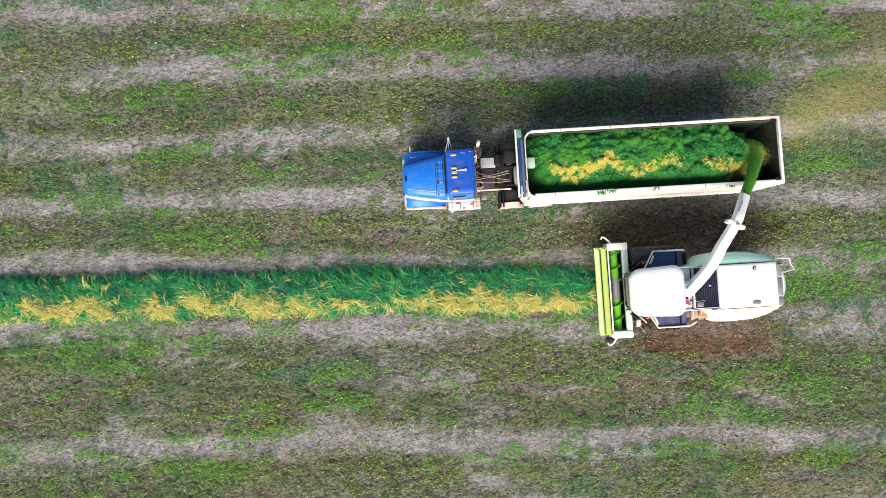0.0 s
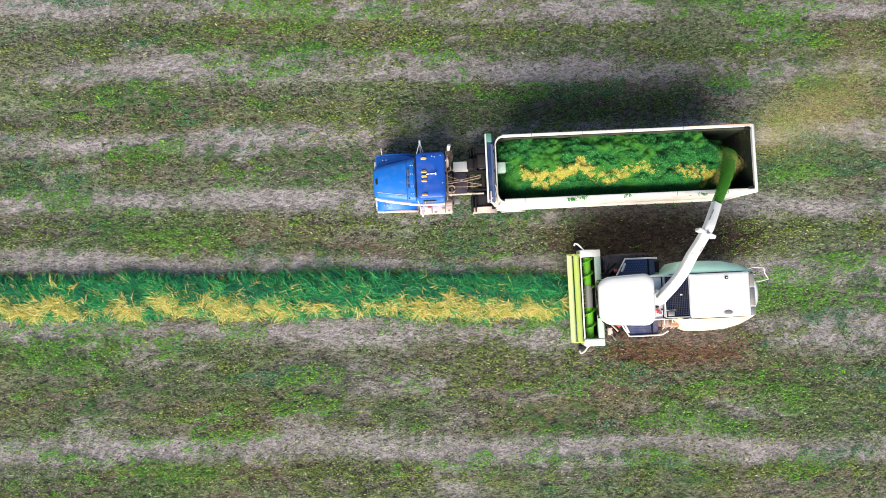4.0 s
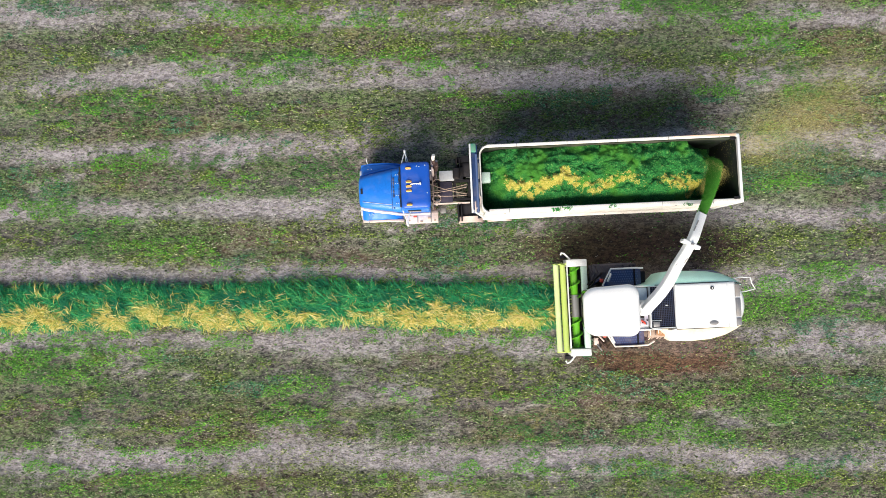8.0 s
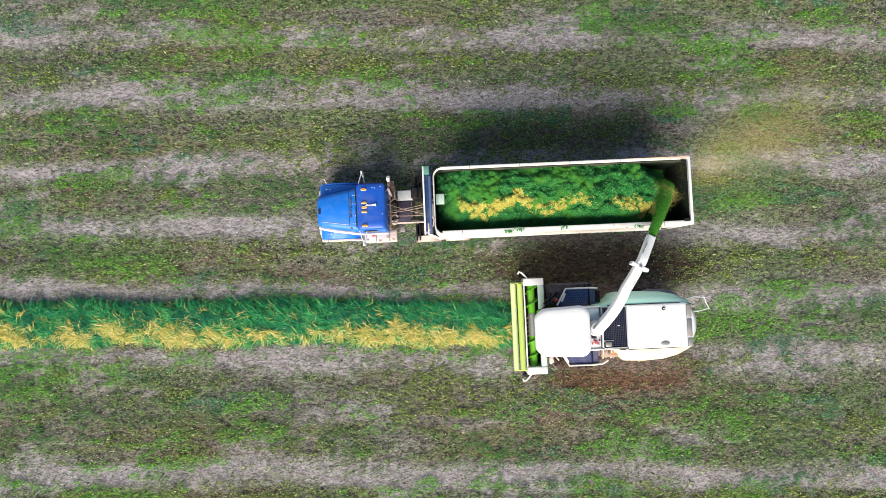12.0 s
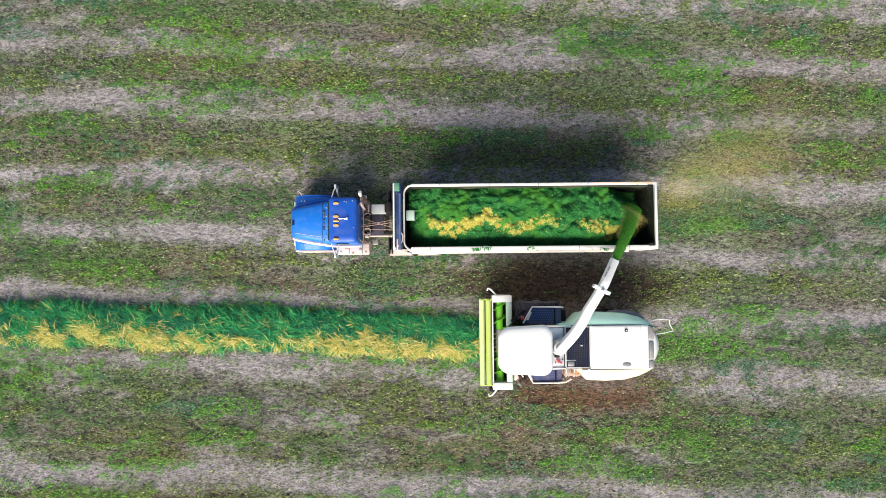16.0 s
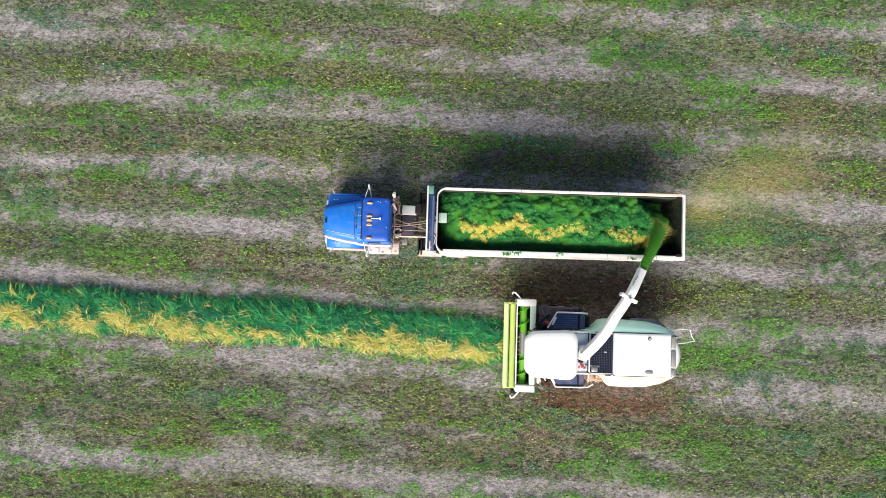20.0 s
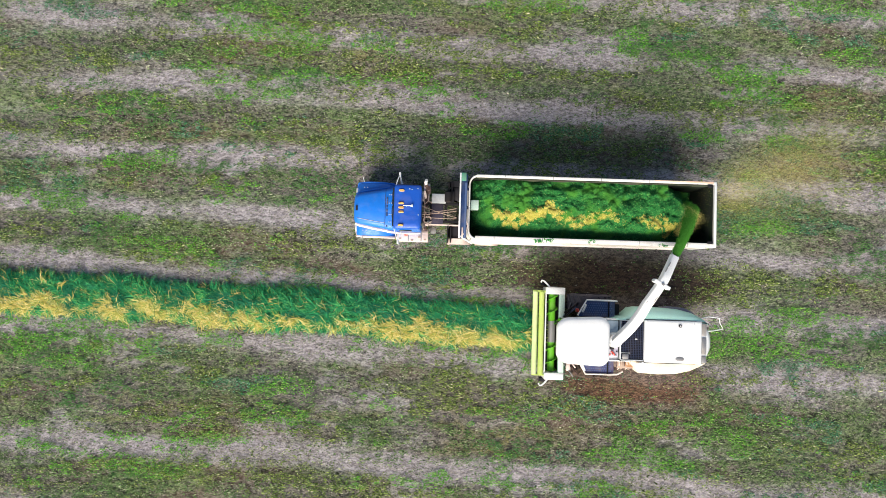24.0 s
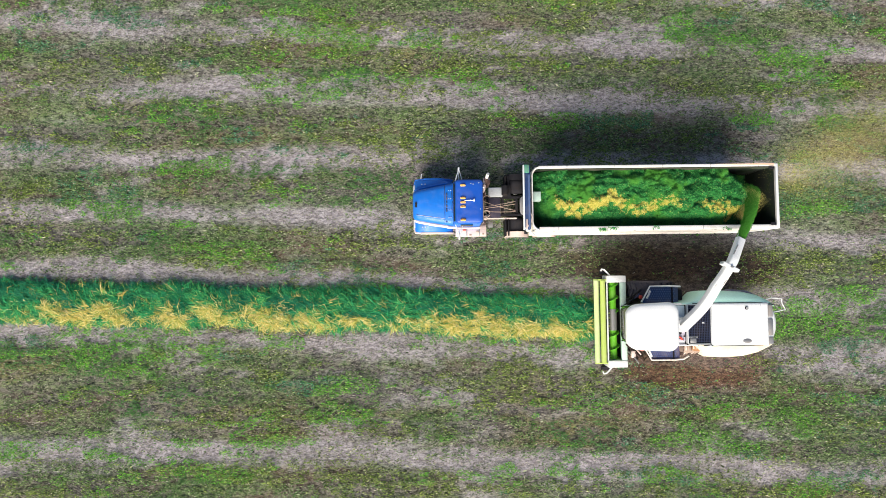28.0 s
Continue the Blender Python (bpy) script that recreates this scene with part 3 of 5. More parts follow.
# ---- road tractor ----
def build_truck():
    truck = thing("truck", "bright blue bonneted tractor unit pulling an open trailer", "truck")
    # bonnet: rings along x
    rings = []
    for x, w, top, side in ((-4.47, 0.55, 1.62, 1.0), (-4.42, 0.64, 1.78, 1.0), (-4.25, 0.7, 1.86, 1.0), (-3.7, 0.8, 1.93, 1.0), (-3.1, 0.9, 1.99, 1.0), (-2.82, 0.95, 2.02, 1.0), (-2.55, 0.98, 2.04, 1.0)):
        ring = [(x, -w, side), (x, -w, top - 0.22), (x, -w + 0.07, top - 0.08), (x, -w + 0.22, top - 0.01), (x, 0, top + 0.03),
                (x, w - 0.22, top - 0.01), (x, w - 0.07, top - 0.08), (x, w, top - 0.22), (x, w, side)]
        rings.append(ring)
    part("bonnet", loft(rings), BLUE, truck, "glossy bright blue bonnet", 50)
    part("badge", box(-4.36, -4.27, -0.12, 0.1, 1.82, 1.9), DARK, truck)
    part("grille", box(-4.49, -4.45, -0.5, 0.5, 0.75, 1.55, 0.02), CHROME, truck)
    part("bumper", loft([[(-4.5 + 0.12 * abs(y) ** 2, 1.15 * y, 0.42), (-4.4 + 0.12 * abs(y) ** 2, 1.15 * y, 0.42), (-4.4 + 0.12 * abs(y) ** 2, 1.15 * y, 0.78), (-4.5 + 0.12 * abs(y) ** 2, 1.15 * y, 0.78)] for y in np.linspace(-1, 1, 11)]), CHROME, truck, "chrome front bumper")
    for s in (-1, 1):
        # wing over the steering wheel
        rings = []
        for x, z in ((-4.42, 0.95), (-4.38, 1.18), (-4.2, 1.32), (-3.8, 1.4), (-3.4, 1.4), (-3.0, 1.3), (-2.75, 1.1), (-2.62, 0.85)):
            ny = 0.62 if x < -4.3 else 0.75
            rings.append([(x, s * ny, z + 0.12), (x, s * 1.14, z + 0.02), (x, s * 1.24, z - 0.1), (x, s * 1.22, z - 0.16), (x, s * 1.1, z - 0.06), (x, s * ny, z + 0.04)])
        part("wing", loft(rings), BLUE, truck, "blue front wing", 50)
        # south trim and wing edge: pale pink holds the trim and its warm sunlight
        part("trim_strip", tube([(-4.4, s * 0.68, 1.5), (-4.2, s * 0.76, 1.55), (-3.5, s * 0.9, 1.6), (-2.85, s * 1.0, 1.64)], 0.075 if s < 0 else 0.05, 8), PINK_DUST_SUN if s < 0 else BLUE, truck, "trim strip along the bonnet")
        part("wing_edge", tube([(-4.44, s * 1.0, 0.95), (-4.36, s * 1.24, 1.12), (-3.9, s * 1.27, 1.28), (-3.3, s * 1.27, 1.28), (-2.8, s * 1.26, 1.1), (-2.62, s * 1.25, 0.85)], 0.06 if s < 0 else 0.045, 6), PINK_DUST_SUN if s < 0 else BLUE, truck)
        part("headlight", box(-4.47, -4.36, min(s * 0.68, s * 1.0), max(s * 0.68, s * 1.0), 1.0, 1.22, 0.03), PALE_GREY, truck)
        part("wing_marker", tube([(-4.1, s * 1.3, 1.25), (-4.08, s * 1.36, 1.6), (-4.05, s * 1.38, 2.0)], 0.018, 6), WHITE, truck, "slender white wing marker")
        for x in (-4.05, -3.9):
            part("bolt_cap", box(x - 0.02, x + 0.02, s * 1.0 - 0.02, s * 1.0 + 0.02, 1.48, 1.52), PALE_GREY, truck)
    # cab
    rings = []
    for z, x0, x1, w in ((0.95, -2.7, -1.36, 1.03), (2.0, -2.64, -1.36, 1.02), (2.5, -2.56, -1.36, 0.99), (2.82, -2.48, -1.36, 0.96)):
        rings.append([(px, py, z) for px, py in rounded(x0, x1, -w, w, 0.12, 4)])
    part("cab_shell", loft(rings), BLUE, truck, "blue steel cab shell", 50)
    rings = []
    for z, g in ((2.8, 0.03), (2.86, 0.0), (2.92, 0.02), (2.96, 0.09), (2.985, 0.3)):
        rings.append([(px, py, z) for px, py in rounded(-2.53 + g, -1.32 - g * 0.6, -0.97 + g * 0.8, 0.97 - g * 0.8, 0.14, 5)])
    part("roof", loft(rings), BLUE_ROOF, truck, "blue cab roof, its dimmer sky reflection put into the paint", 50)
    part("windscreen", box(-2.62, -2.56, -0.85, 0.85, 2.12, 2.6), GLASS, truck, "dark windscreen glass")
    for s in (-1, 1):
        part("side_window", box(-2.3, -1.75, min(s * 1.0, s * 1.035), max(s * 1.0, s * 1.035), 1.95, 2.55, 0.01), GLASS, truck)
        part("door_handle", box(-1.7, -1.55, min(s * 1.02, s * 1.07), max(s * 1.02, s * 1.07), 1.6, 1.65, 0.01), CHROME, truck)
    # cowl vents
    for y0, y1 in ((0.36, 0.5), (0.17, 0.33), (0.02, 0.14), (-0.16, -0.02), (-0.36, -0.2), (-0.84, -0.56)):
        part("cowl_vent", box(-2.95, -2.88, y0, y1, 1.93, 2.052 - 0.07 * (y0 < -0.8), 0.008), BLUE_DARK, truck, "dark cowl vent")
    crown = [(-0.9, 1.8), (-0.84, 1.93), (-0.68, 2.0), (-0.3, 2.03), (0, 2.04), (0.3, 2.03), (0.68, 2.0), (0.84, 1.93), (0.9, 1.8)]
    part("bonnet_seam", tube([(-3.0, y, z) for y, z in crown], 0.012, 6), BLUE_DARK, truck)
    for y in (0.62, 0.24, -0.28, -0.62):
        for x in (-2.81, -2.72):
            part("cowl_bolt", box(x - 0.018, x + 0.018, y - 0.018, y + 0.018, 2.0, 2.062, 0.005), PALE_GREY, truck)
    for y in (0.2, -0.42):
        part("wiper", tube([(-2.67, y, 2.1), (-2.68, y + 0.25, 2.2), (-2.66, y + 0.5, 2.3)], 0.012, 6), DARK, truck)
    for y in (0.7, 0.14, -0.05, -0.24, -0.82):
        base = part("marker_lamp", loft([[(px, py, z) for px, py in rounded(-2.32 + g, -2.08 - g, y - 0.05 + g * 0.6, y + 0.05 - g * 0.6, 0.04, 3)] for z, g in ((2.95, 0), (3.01, 0.0), (3.05, 0.03))]), AMBER, truck, "amber roof marker lamp")
    horn = part("air_horn", tube([(-2.12, 0.03, 3.04), (-1.9, 0.03, 3.05), (-1.72, 0.03, 3.05)], [0.015, 0.018, 0.03], 8), CHROME, truck, "chrome air horn")
    part("bell", box(-1.75, -1.69, -0.03, 0.09, 3.0, 3.1, 0.02), WHITE, horn)
    for s in (-1, 1):
        y0, y1 = sorted((s * 0.66, s * 1.42))
        part("mud_flap", box(-0.16, -0.1, y0, y1, 0.3, 1.12, 0.01), DARK, truck, "dark mud flap")
        part("flap_bracket", box(-0.02, 0.04, y0, y1, 1.0, 1.1, 0.01), DARK, truck)
    for y, x in ((0.8, -1.5), (0.75, -1.75), (0.78, -1.85), (-0.35, -1.45)):
        part("roof_rivet", box(x - 0.02, x + 0.02, y - 0.02, y + 0.02, 2.95, 2.995, 0.005), PALE_GREY, truck)
    part("bonnet_crease", tube([(-4.3, -0.46, 1.85), (-3.7, -0.56, 1.925), (-3.02, -0.66, 1.99)], 0.011, 5), PALE_GREY, truck, "pale crease along the bonnet")
    # mirrors
    for s in (-1, 1):
        m = part("mirror_arm", tube([(-2.52, s * 0.98, 2.35), (-2.44, s * 1.25, 2.38), (-2.36, s * 1.48, 2.36)], 0.024, 6), WHITE, truck)
        part("rear_arm", tube([(-2.2, s * 0.98, 2.3), (-2.27, s * 1.25, 2.36), (-2.34, s * 1.48, 2.36)], 0.02, 6), WHITE, m)
        part("lower_arm", tube([(-2.3, s * 1.0, 1.7), (-2.36, s * 1.35, 1.72), (-2.35, s * 1.5, 1.8)], 0.022, 6), WHITE, m)
        part("mirror_head", box(-2.4, -2.31, min(s * 1.47, s * 1.62), max(s * 1.47, s * 1.62), 1.75, 2.4, 0.035), WHITE, m, "slim white mirror head")
    # chassis
    for s in (-1, 1):
        part("frame_rail", box(-4.3, 2.9, s * 0.42 - 0.05, s * 0.42 + 0.05, 0.72, 0.98, 0.01), DARK, truck)
    for x in (-1.0, -0.3, 0.35, 1.2, 2.4):
        part("cross_member", box(x, x + 0.12, -0.38, 0.38, 0.74, 0.92), DARK, truck)
    part("deck_plate", box(-0.92, -0.36, -0.56, 0.38, 0.99, 1.03, 0.01), DECK, truck, "dark chequer deck plate")
    part("deck_edge", box(-1.1, 0.4, -0.63, -0.57, 0.98, 1.04), PINK_DUST_SUN, truck)
    part("battery_box", box(-0.93, -0.26, 0.42, 0.86, 0.72, 1.16, 0.03), PALE_GREY, truck, "pale grey battery box")
    part("air_tank", tube([(-0.16, 0.46, 1.2), (-0.16, 0.5, 1.2), (-0.16, 0.92, 1.2), (-0.16, 0.96, 1.2)], [0.1, 0.16, 0.16, 0.1], 14), DARK, truck, "black air tank")
    part("tank_bracket", box(-0.3, 0.14, 0.44, 1.0, 0.98, 1.06, 0.01), DARK, truck)
    part("fifth_wheel", prism(rounded(0.55, 1.45, -0.45, 0.45, 0.2), 1.0, 1.1, 0.02), STEEL, truck)
    # fuel tanks and steps
    for s in (-1, 1):
        bm = bmesh.new()
        bmesh.ops.create_cone(bm, segments=20, cap_ends=True, radius1=0.3, radius2=0.3, depth=1.2, matrix=Matrix.Translation((-1.65, -1.08 if s < 0 else 0.72, 0.72)) @ Matrix.Rotation(math.pi / 2, 4, "Y"))
        tank = part("fuel_tank", bm, PINK_DUST_SUN, truck, "dust-caked aluminium fuel tank")
        if s > 0:
            continue
        part("step_board", box(-2.5, -1.05, min(s * 1.08, s * 1.44), max(s * 1.08, s * 1.44), 0.98, 1.03, 0.01), PINK_DUST_SUN, tank)
        for x in (-2.0, -1.4):
            part("strap", box(x, x + 0.06, s * 1.08 - 0.33, s * 1.08 + 0.33, 0.42, 1.04, 0.02), STEEL, tank)
        part("cab_step", box(-0.95, -0.68, min(s * 0.72, s * 0.98), max(s * 0.72, s * 0.98), 0.5, 0.62, 0.02), STEEL, truck)
    # sunlit glow of the cab's south side, drawn as an added pink tube
    part("cab_side_glow", tube([(-2.9, -1.02, 1.64), (-2.4, -1.07, 1.68), (-1.9, -1.08, 1.7), (-1.38, -1.07, 1.72)], [0.07, 0.055, 0.06, 0.045], 8), PINK_DUST_SUN, truck, "pink strip along the cab side, painted warm sunlight")
    for x, y, w in ((-2.35, -1.3, 0.05), (-1.8, -1.36, 0.06), (-1.45, -1.2, 0.07), (-1.2, -1.32, 0.05)):
        part("step_stud", prism(rounded(x - w, x + w, y - w * 0.6, y + w * 0.6, w * 0.4, 3), 1.03, 1.055, 0.008), HOSE, truck)
    part("tool_box", box(-2.16, -2.0, -1.16, -1.08, 1.04, 1.09, 0.02), RED, truck, "small red box by the cab step")
    # exhaust
    part("exhaust_pipe", tube([(-1.15, 0.35, 1.3), (-1.15, 0.7, 1.38), (-1.15, 0.95, 1.5), (-1.15, 1.02, 1.8), (-1.15, 1.03, 2.4), (-1.15, 1.03, 3.0)], [0.06, 0.07, 0.08, 0.085, 0.085, 0.075], 12), RUST, truck, "rusty exhaust pipe")
    part("stack_tip", tube([(-1.15, 1.03, 3.0), (-1.15, 1.05, 3.2), (-1.12, 1.12, 3.34)], 0.07, 10), WHITE_DUSTY, truck, "pale bent stack tip")
    part("heat_shield", tube([(-1.06, 0.86, 1.5), (-1.06, 0.88, 2.1), (-1.06, 0.9, 2.62)], [0.1, 0.12, 0.1], 10), RUST, truck, "rusty perforated heat shield")
    part("intake_pipe", tube([(-1.2, 0.62, 1.3), (-1.2, 0.66, 2.0), (-1.22, 0.74, 2.5)], 0.06, 10), PINK_DUST_SUN, truck)
    part("stack_clamp", box(-1.27, -0.98, 0.84, 1.12, 2.3, 2.36, 0.02), PINK_DUST_SUN, truck)
    part("back_rail", tube([(-1.26, -0.92, 1.6), (-1.22, -0.5, 1.64), (-1.22, 0.2, 1.64), (-1.26, 0.6, 1.6)], 0.025, 6), HOSE, truck, "dusty rail behind the cab")
    for x, y, m in ((-1.12, -0.62, PINK_DUST_SUN), (-1.2, -0.8, RUST), (-1.02, -0.5, STEEL), (-1.14, -0.12, DARK), (-1.16, 0.24, RUST)):
        part("valve", prism(rounded(x - 0.08, x + 0.08, y - 0.06, y + 0.06, 0.03, 3), 1.05, 1.42, 0.02), m, truck)
    for k in range(3):
        part("hose_loop", tube([(-1.08 + (0.16 + 0.03 * k) * math.cos(a), -0.42 + (0.12 + 0.04 * k) * math.sin(a), 1.5 + 0.05 * k + 0.06 * math.sin(2 * a + k)) for a in np.linspace(0.4 * k, 5.6 + 0.3 * k, 16)], 0.014, 6), (HOSE, PINK_DUST_SUN, RUST)[k], truck)
    part("grab_rail", tube([(-1.28, 0.75, 1.1), (-1.25, 0.78, 2.4), (-1.3, 0.6, 2.8)], 0.018, 6), CHROME, truck)
    part("grab_rail", tube([(-1.28, -0.85, 1.1), (-1.25, -0.88, 2.2), (-1.32, -0.7, 2.75)], 0.018, 6), CHROME, truck)
    # air hoses to the trailer
    for k, (y0, y1, sag) in enumerate(((-0.12, 0.12, 0.25), (-0.2, 0.0, 0.15), (0.2, -0.3, 0.35), (-0.3, -0.35, 0.3))):
        part("air_hose", tube(bowed((-1.34, y0, 1.7), (0.25, y1, 1.75), sag, 10), 0.014, 6), HOSE, truck, "sagging dusty air hose")
    part("hose_loop", tube([(-1.05 + 0.22 * math.cos(a), 0.12 + 0.3 * math.sin(a), 1.6 + 0.1 * math.cos(a)) for a in np.linspace(0.8, 5.2, 14)], 0.018, 6), HOSE, truck)
    # wheels
    for s in (-1, 1):
        wheel("front_wheel", truck, -3.55, s * 1.03, 0.52, 0.3, RUBBER, PALE_GREY)
        for x in (0.42, 1.72):
            wheel("drive_wheel", truck, x, s * 0.92, 0.52, 0.66, RUBBER, PALE_GREY)
            rings = []
            for a in np.linspace(0.15, 0.85, 9) * math.pi:
                cx, cz = x + 0.62 * math.cos(a), 0.5 + 0.62 * math.sin(a)
                rings.append([(cx, s * 1.22, cz), (cx, s * 1.5, cz), (cx, s * 1.5, cz + 0.03), (cx, s * 1.22, cz + 0.03)])
            part("mudguard", loft(rings), PINK_DUST_SUN if s < 0 else DARK, truck, "dust-pink mudguard" if s < 0 else "black mudguard")
    return truck


build_truck()


# ---- trailer ----
X0, X1, HW, RIM, BED = 0.72, 11.2, 1.35, 3.6, 1.25


def build_trailer():
    tr = thing("trailer", "long white open-topped silage trailer with high sides", "trailer")
    part("bed", box(X0, X1, -HW, HW, BED - 0.12, BED, 0.01), DARK, tr)
    for s, name in ((1, "north"), (-1, "south")):
        y0, y1 = sorted((s * (HW - 0.05), s * HW))
        part("side_wall", box(X0 + 0.15, X1, y0, y1, BED, RIM - 0.05), WHITE_DUSTY, tr, "dusty white side wall")
        y0, y1 = sorted((s * (HW - (0.13 if s < 0 else 0.07)), s * (HW + 0.05)))
        if s > 0:
            # warm reflected light on the rail's rear end, painted as a peach strip
            part("rail_warm_strip", prism([(X1 - 2.6, HW + 0.02), (X1 - 0.1, HW - 0.05), (X1 - 0.1, HW + 0.045), (X1 - 2.6, HW + 0.04)], RIM + 0.018, RIM + 0.03, 0.004), PEACH, tr, "peach-coloured end of the rail, a painted warm reflection")
        part("top_rail", box(X0 + 0.3, X1, y0, y1, RIM - 0.1, RIM + 0.02, 0.03), WHITE_RAIL, tr, "grimy white top rail")
        for k in range(5):
            x = X0 + 1.3 + 2.05 * k + 0.2 * s
            part("rail_joint", box(x, x + 0.025, y0 - 0.004, y1 + 0.004, RIM - 0.1, RIM + 0.026, 0.004), STEEL, tr)
        # thin added sheet that carries the inner wall's shade
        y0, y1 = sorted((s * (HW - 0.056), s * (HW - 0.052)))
        part("shade_sheet", box(X0 + 0.3, X1 - 0.06, y0, y1, BED + 0.004, RIM - 0.12), SHADE_LINER, tr, "dark inner sheet with shade and grime in its colour")
        for k in range(18):
            x = X0 + 0.35 + k * 0.59
            y0, y1 = sorted((s * (HW + 0.002), s * (HW + 0.008)))
            part("side_post", box(x, x + 0.08, y0, y1, BED - 0.05, RIM - 0.1, 0.01), WHITE_DUSTY, tr)
        part("side_skirt", box(X0 + 0.2, X1 - 0.4, min(s * (HW - 0.03), s * (HW + 0.08)), max(s * (HW - 0.03), s * (HW + 0.08)), BED - 0.15, BED + 0.06, 0.02), WHITE_DUSTY, tr)
        for k in range(6):
            x = X1 - 4.9 + k * 0.82
            part("side_bolt", box(x, x + 0.05, min(s * (HW + 0.07), s * (HW + 0.1)), max(s * (HW + 0.07), s * (HW + 0.1)), BED + 0.0, BED + 0.05, 0.01), DARK, tr)
        for k in range(9):
            x = X0 + 0.9 + k * 1.15
            part("tarp_hook", box(x, x + 0.07, s * (HW + 0.05) - 0.015, s * (HW + 0.05) + 0.04, RIM - 0.14, RIM - 0.06, 0.01), STEEL, tr)
    # front wall with rounded corners
    arc = [(X0 + 0.35 - 0.35 * math.sin(a), (HW - 0.35 + 0.35 * math.cos(a))) for a in np.linspace(0, math.pi / 2, 7)]
    line = arc + [(x, -y) for x, y in arc[::-1]]
    rings = [[(x, y, BED), (x + 0.05, y * 0.97, BED), (x + 0.05, y * 0.97, RIM - 0.02), (x, y, RIM - 0.02)] for x, y in line]
    part("front_wall", loft(rings), WHITE_DUSTY, tr, "dusty white front wall")
    part("corner_shade_sheet", loft([[(x + 0.052, y * 0.967, BED + 0.004), (x + 0.058, y * 0.963, BED + 0.004), (x + 0.058, y * 0.963, RIM - 0.08), (x + 0.052, y * 0.967, RIM - 0.08)] for x, y in line]), SHADE_LINER, tr, "dark inner sheet with shade and grime in its colour")
    part("front_rail", tube([(x + 0.02, y, RIM - 0.01) for x, y in line], 0.03, 8), WHITE_RAIL, tr, "slim white front rail")
    part("rear_door", box(X1 - 0.06, X1, -HW + 0.02, HW - 0.02, BED, RIM - 0.04), WHITE_DUSTY, tr, "closed rear door")
    part("rear_rail", box(X1 - 0.06, X1 + 0.04, -HW - 0.03, HW + 0.03, RIM - 0.08, RIM + 0.035, 0.02), WHITE, tr, "white rear rail")
    part("shade_sheet", box(X1 - 0.068, X1 - 0.063, -HW + 0.06, HW - 0.06, BED + 0.004, RIM - 0.1), SHADE_LINER, tr, "dark inner sheet with shade and grime in its colour")
    part("shade_sheet", box(X0 + 0.06, X0 + 0.07, -HW + 0.3, HW - 0.3, BED + 0.004, RIM - 0.1), SHADE_LINER, tr)
    for s in (-1, 1):
        part("rear_latch", box(X1 - 0.35, X1 - 0.12, s * 1.2 - 0.06, s * 1.2 + 0.06, RIM + 0.01, RIM + 0.06, 0.02), DARK, tr)
        part("rear_post", box(X1 - 0.07, X1 + 0.05, s * HW - 0.05, s * HW + 0.05, BED - 0.2, RIM, 0.02), WHITE, tr)
    # folded tarp on the north rail
    rings = []
    for x in np.linspace(X0 + 0.4, X1 - 0.2, 60):
        w = 0.05 * math.sin(x * 3.1) * math.sin(x * 1.3 + 1)
        y = HW - 0.11 - max(0, w)
        rings.append([(x, HW - 0.1, RIM - 0.02), (x, y, RIM - 0.08), (x, y - 0.01, RIM - 0.2), (x, HW - 0.08, RIM - 0.25)])
    part("folded_tarp", loft(rings), TARP, tr, "folded dark tarp along the rail")
    # tarp housing ahead of the front wall
    bh = part("headboard", box(0.3, 0.37, -1.36, 1.4, 3.78, 3.9, 0.02), WHITE, tr, "white edge of the tall headboard")
    for y in (-0.8, 0.0, 0.8):
        part("housing_bracket", box(0.6, 0.76, y - 0.05, y + 0.05, 3.15, 3.4, 0.01), BLUE_DARK, bh)
    part("headboard_top", box(0.37, 0.64, -1.33, 1.38, 3.3, 3.72, 0.03), BLUE_DARK, bh, "dark blue tarp housing")
    part("housing_strap", box(0.44, 0.5, -1.34, -0.9, 3.715, 3.74, 0.008), PINK_DUST_SUN, bh)
    part("roller_tube", tube([(0.58, -1.3, 3.74), (0.58, 1.0, 3.74)], 0.05, 10), STEP_DOTS, bh, "blue-grey tarp roller tube")
    part("end_cap", box(0.32, 0.58, 1.07, 1.41, 3.72, 3.88, 0.03), TEAL, bh, "faded teal end cap")
    part("crank_bracket", tube([(0.35, -1.25, 3.75), (0.62, -1.38, 3.4), (0.95, -1.5, 2.6)], 0.045, 6), WHITE, bh)
    part("tarp_arm", tube([(0.5, -1.2, 3.75), (0.66, -1.0, 3.72), (0.7, -0.75, 3.7), (0.6, -0.6, 3.72)], 0.025, 6), PINK_DUST_SUN, bh)
    part("lamp_box", box(0.8, 1.16, -0.08, 0.34, 2.95, 3.3, 0.03), PALE_MINT, tr, "pale mint-green box inside the front wall")
    # running gear
    for s in (-1, 1):
        part("chassis_rail", box(0.7, X1 - 0.2, s * 0.45 - 0.06, s * 0.45 + 0.06, BED - 0.4, BED - 0.12), DARK, tr)
        for x in (8.1, 9.45):
            wheel("trailer_wheel", tr, x, s * 0.98, 0.52, 0.62, RUBBER, PALE_GREY)
            rings = []
            for a in np.linspace(0.2, 0.8, 8) * math.pi:
                cx, cz = x + 0.6 * math.cos(a), 0.52 + 0.58 * math.sin(a)
                rings.append([(cx, s * 1.2, cz), (cx, s * 1.42, cz), (cx, s * 1.42, cz + 0.03), (cx, s * 1.2, cz + 0.03)])
            part("mudguard", loft(rings), WHITE_DUSTY, tr)
        part("landing_leg", box(3.0, 3.14, s * 0.85 - 0.07, s * 0.85 + 0.07, 0.25, BED - 0.12, 0.01), STEEL, tr)
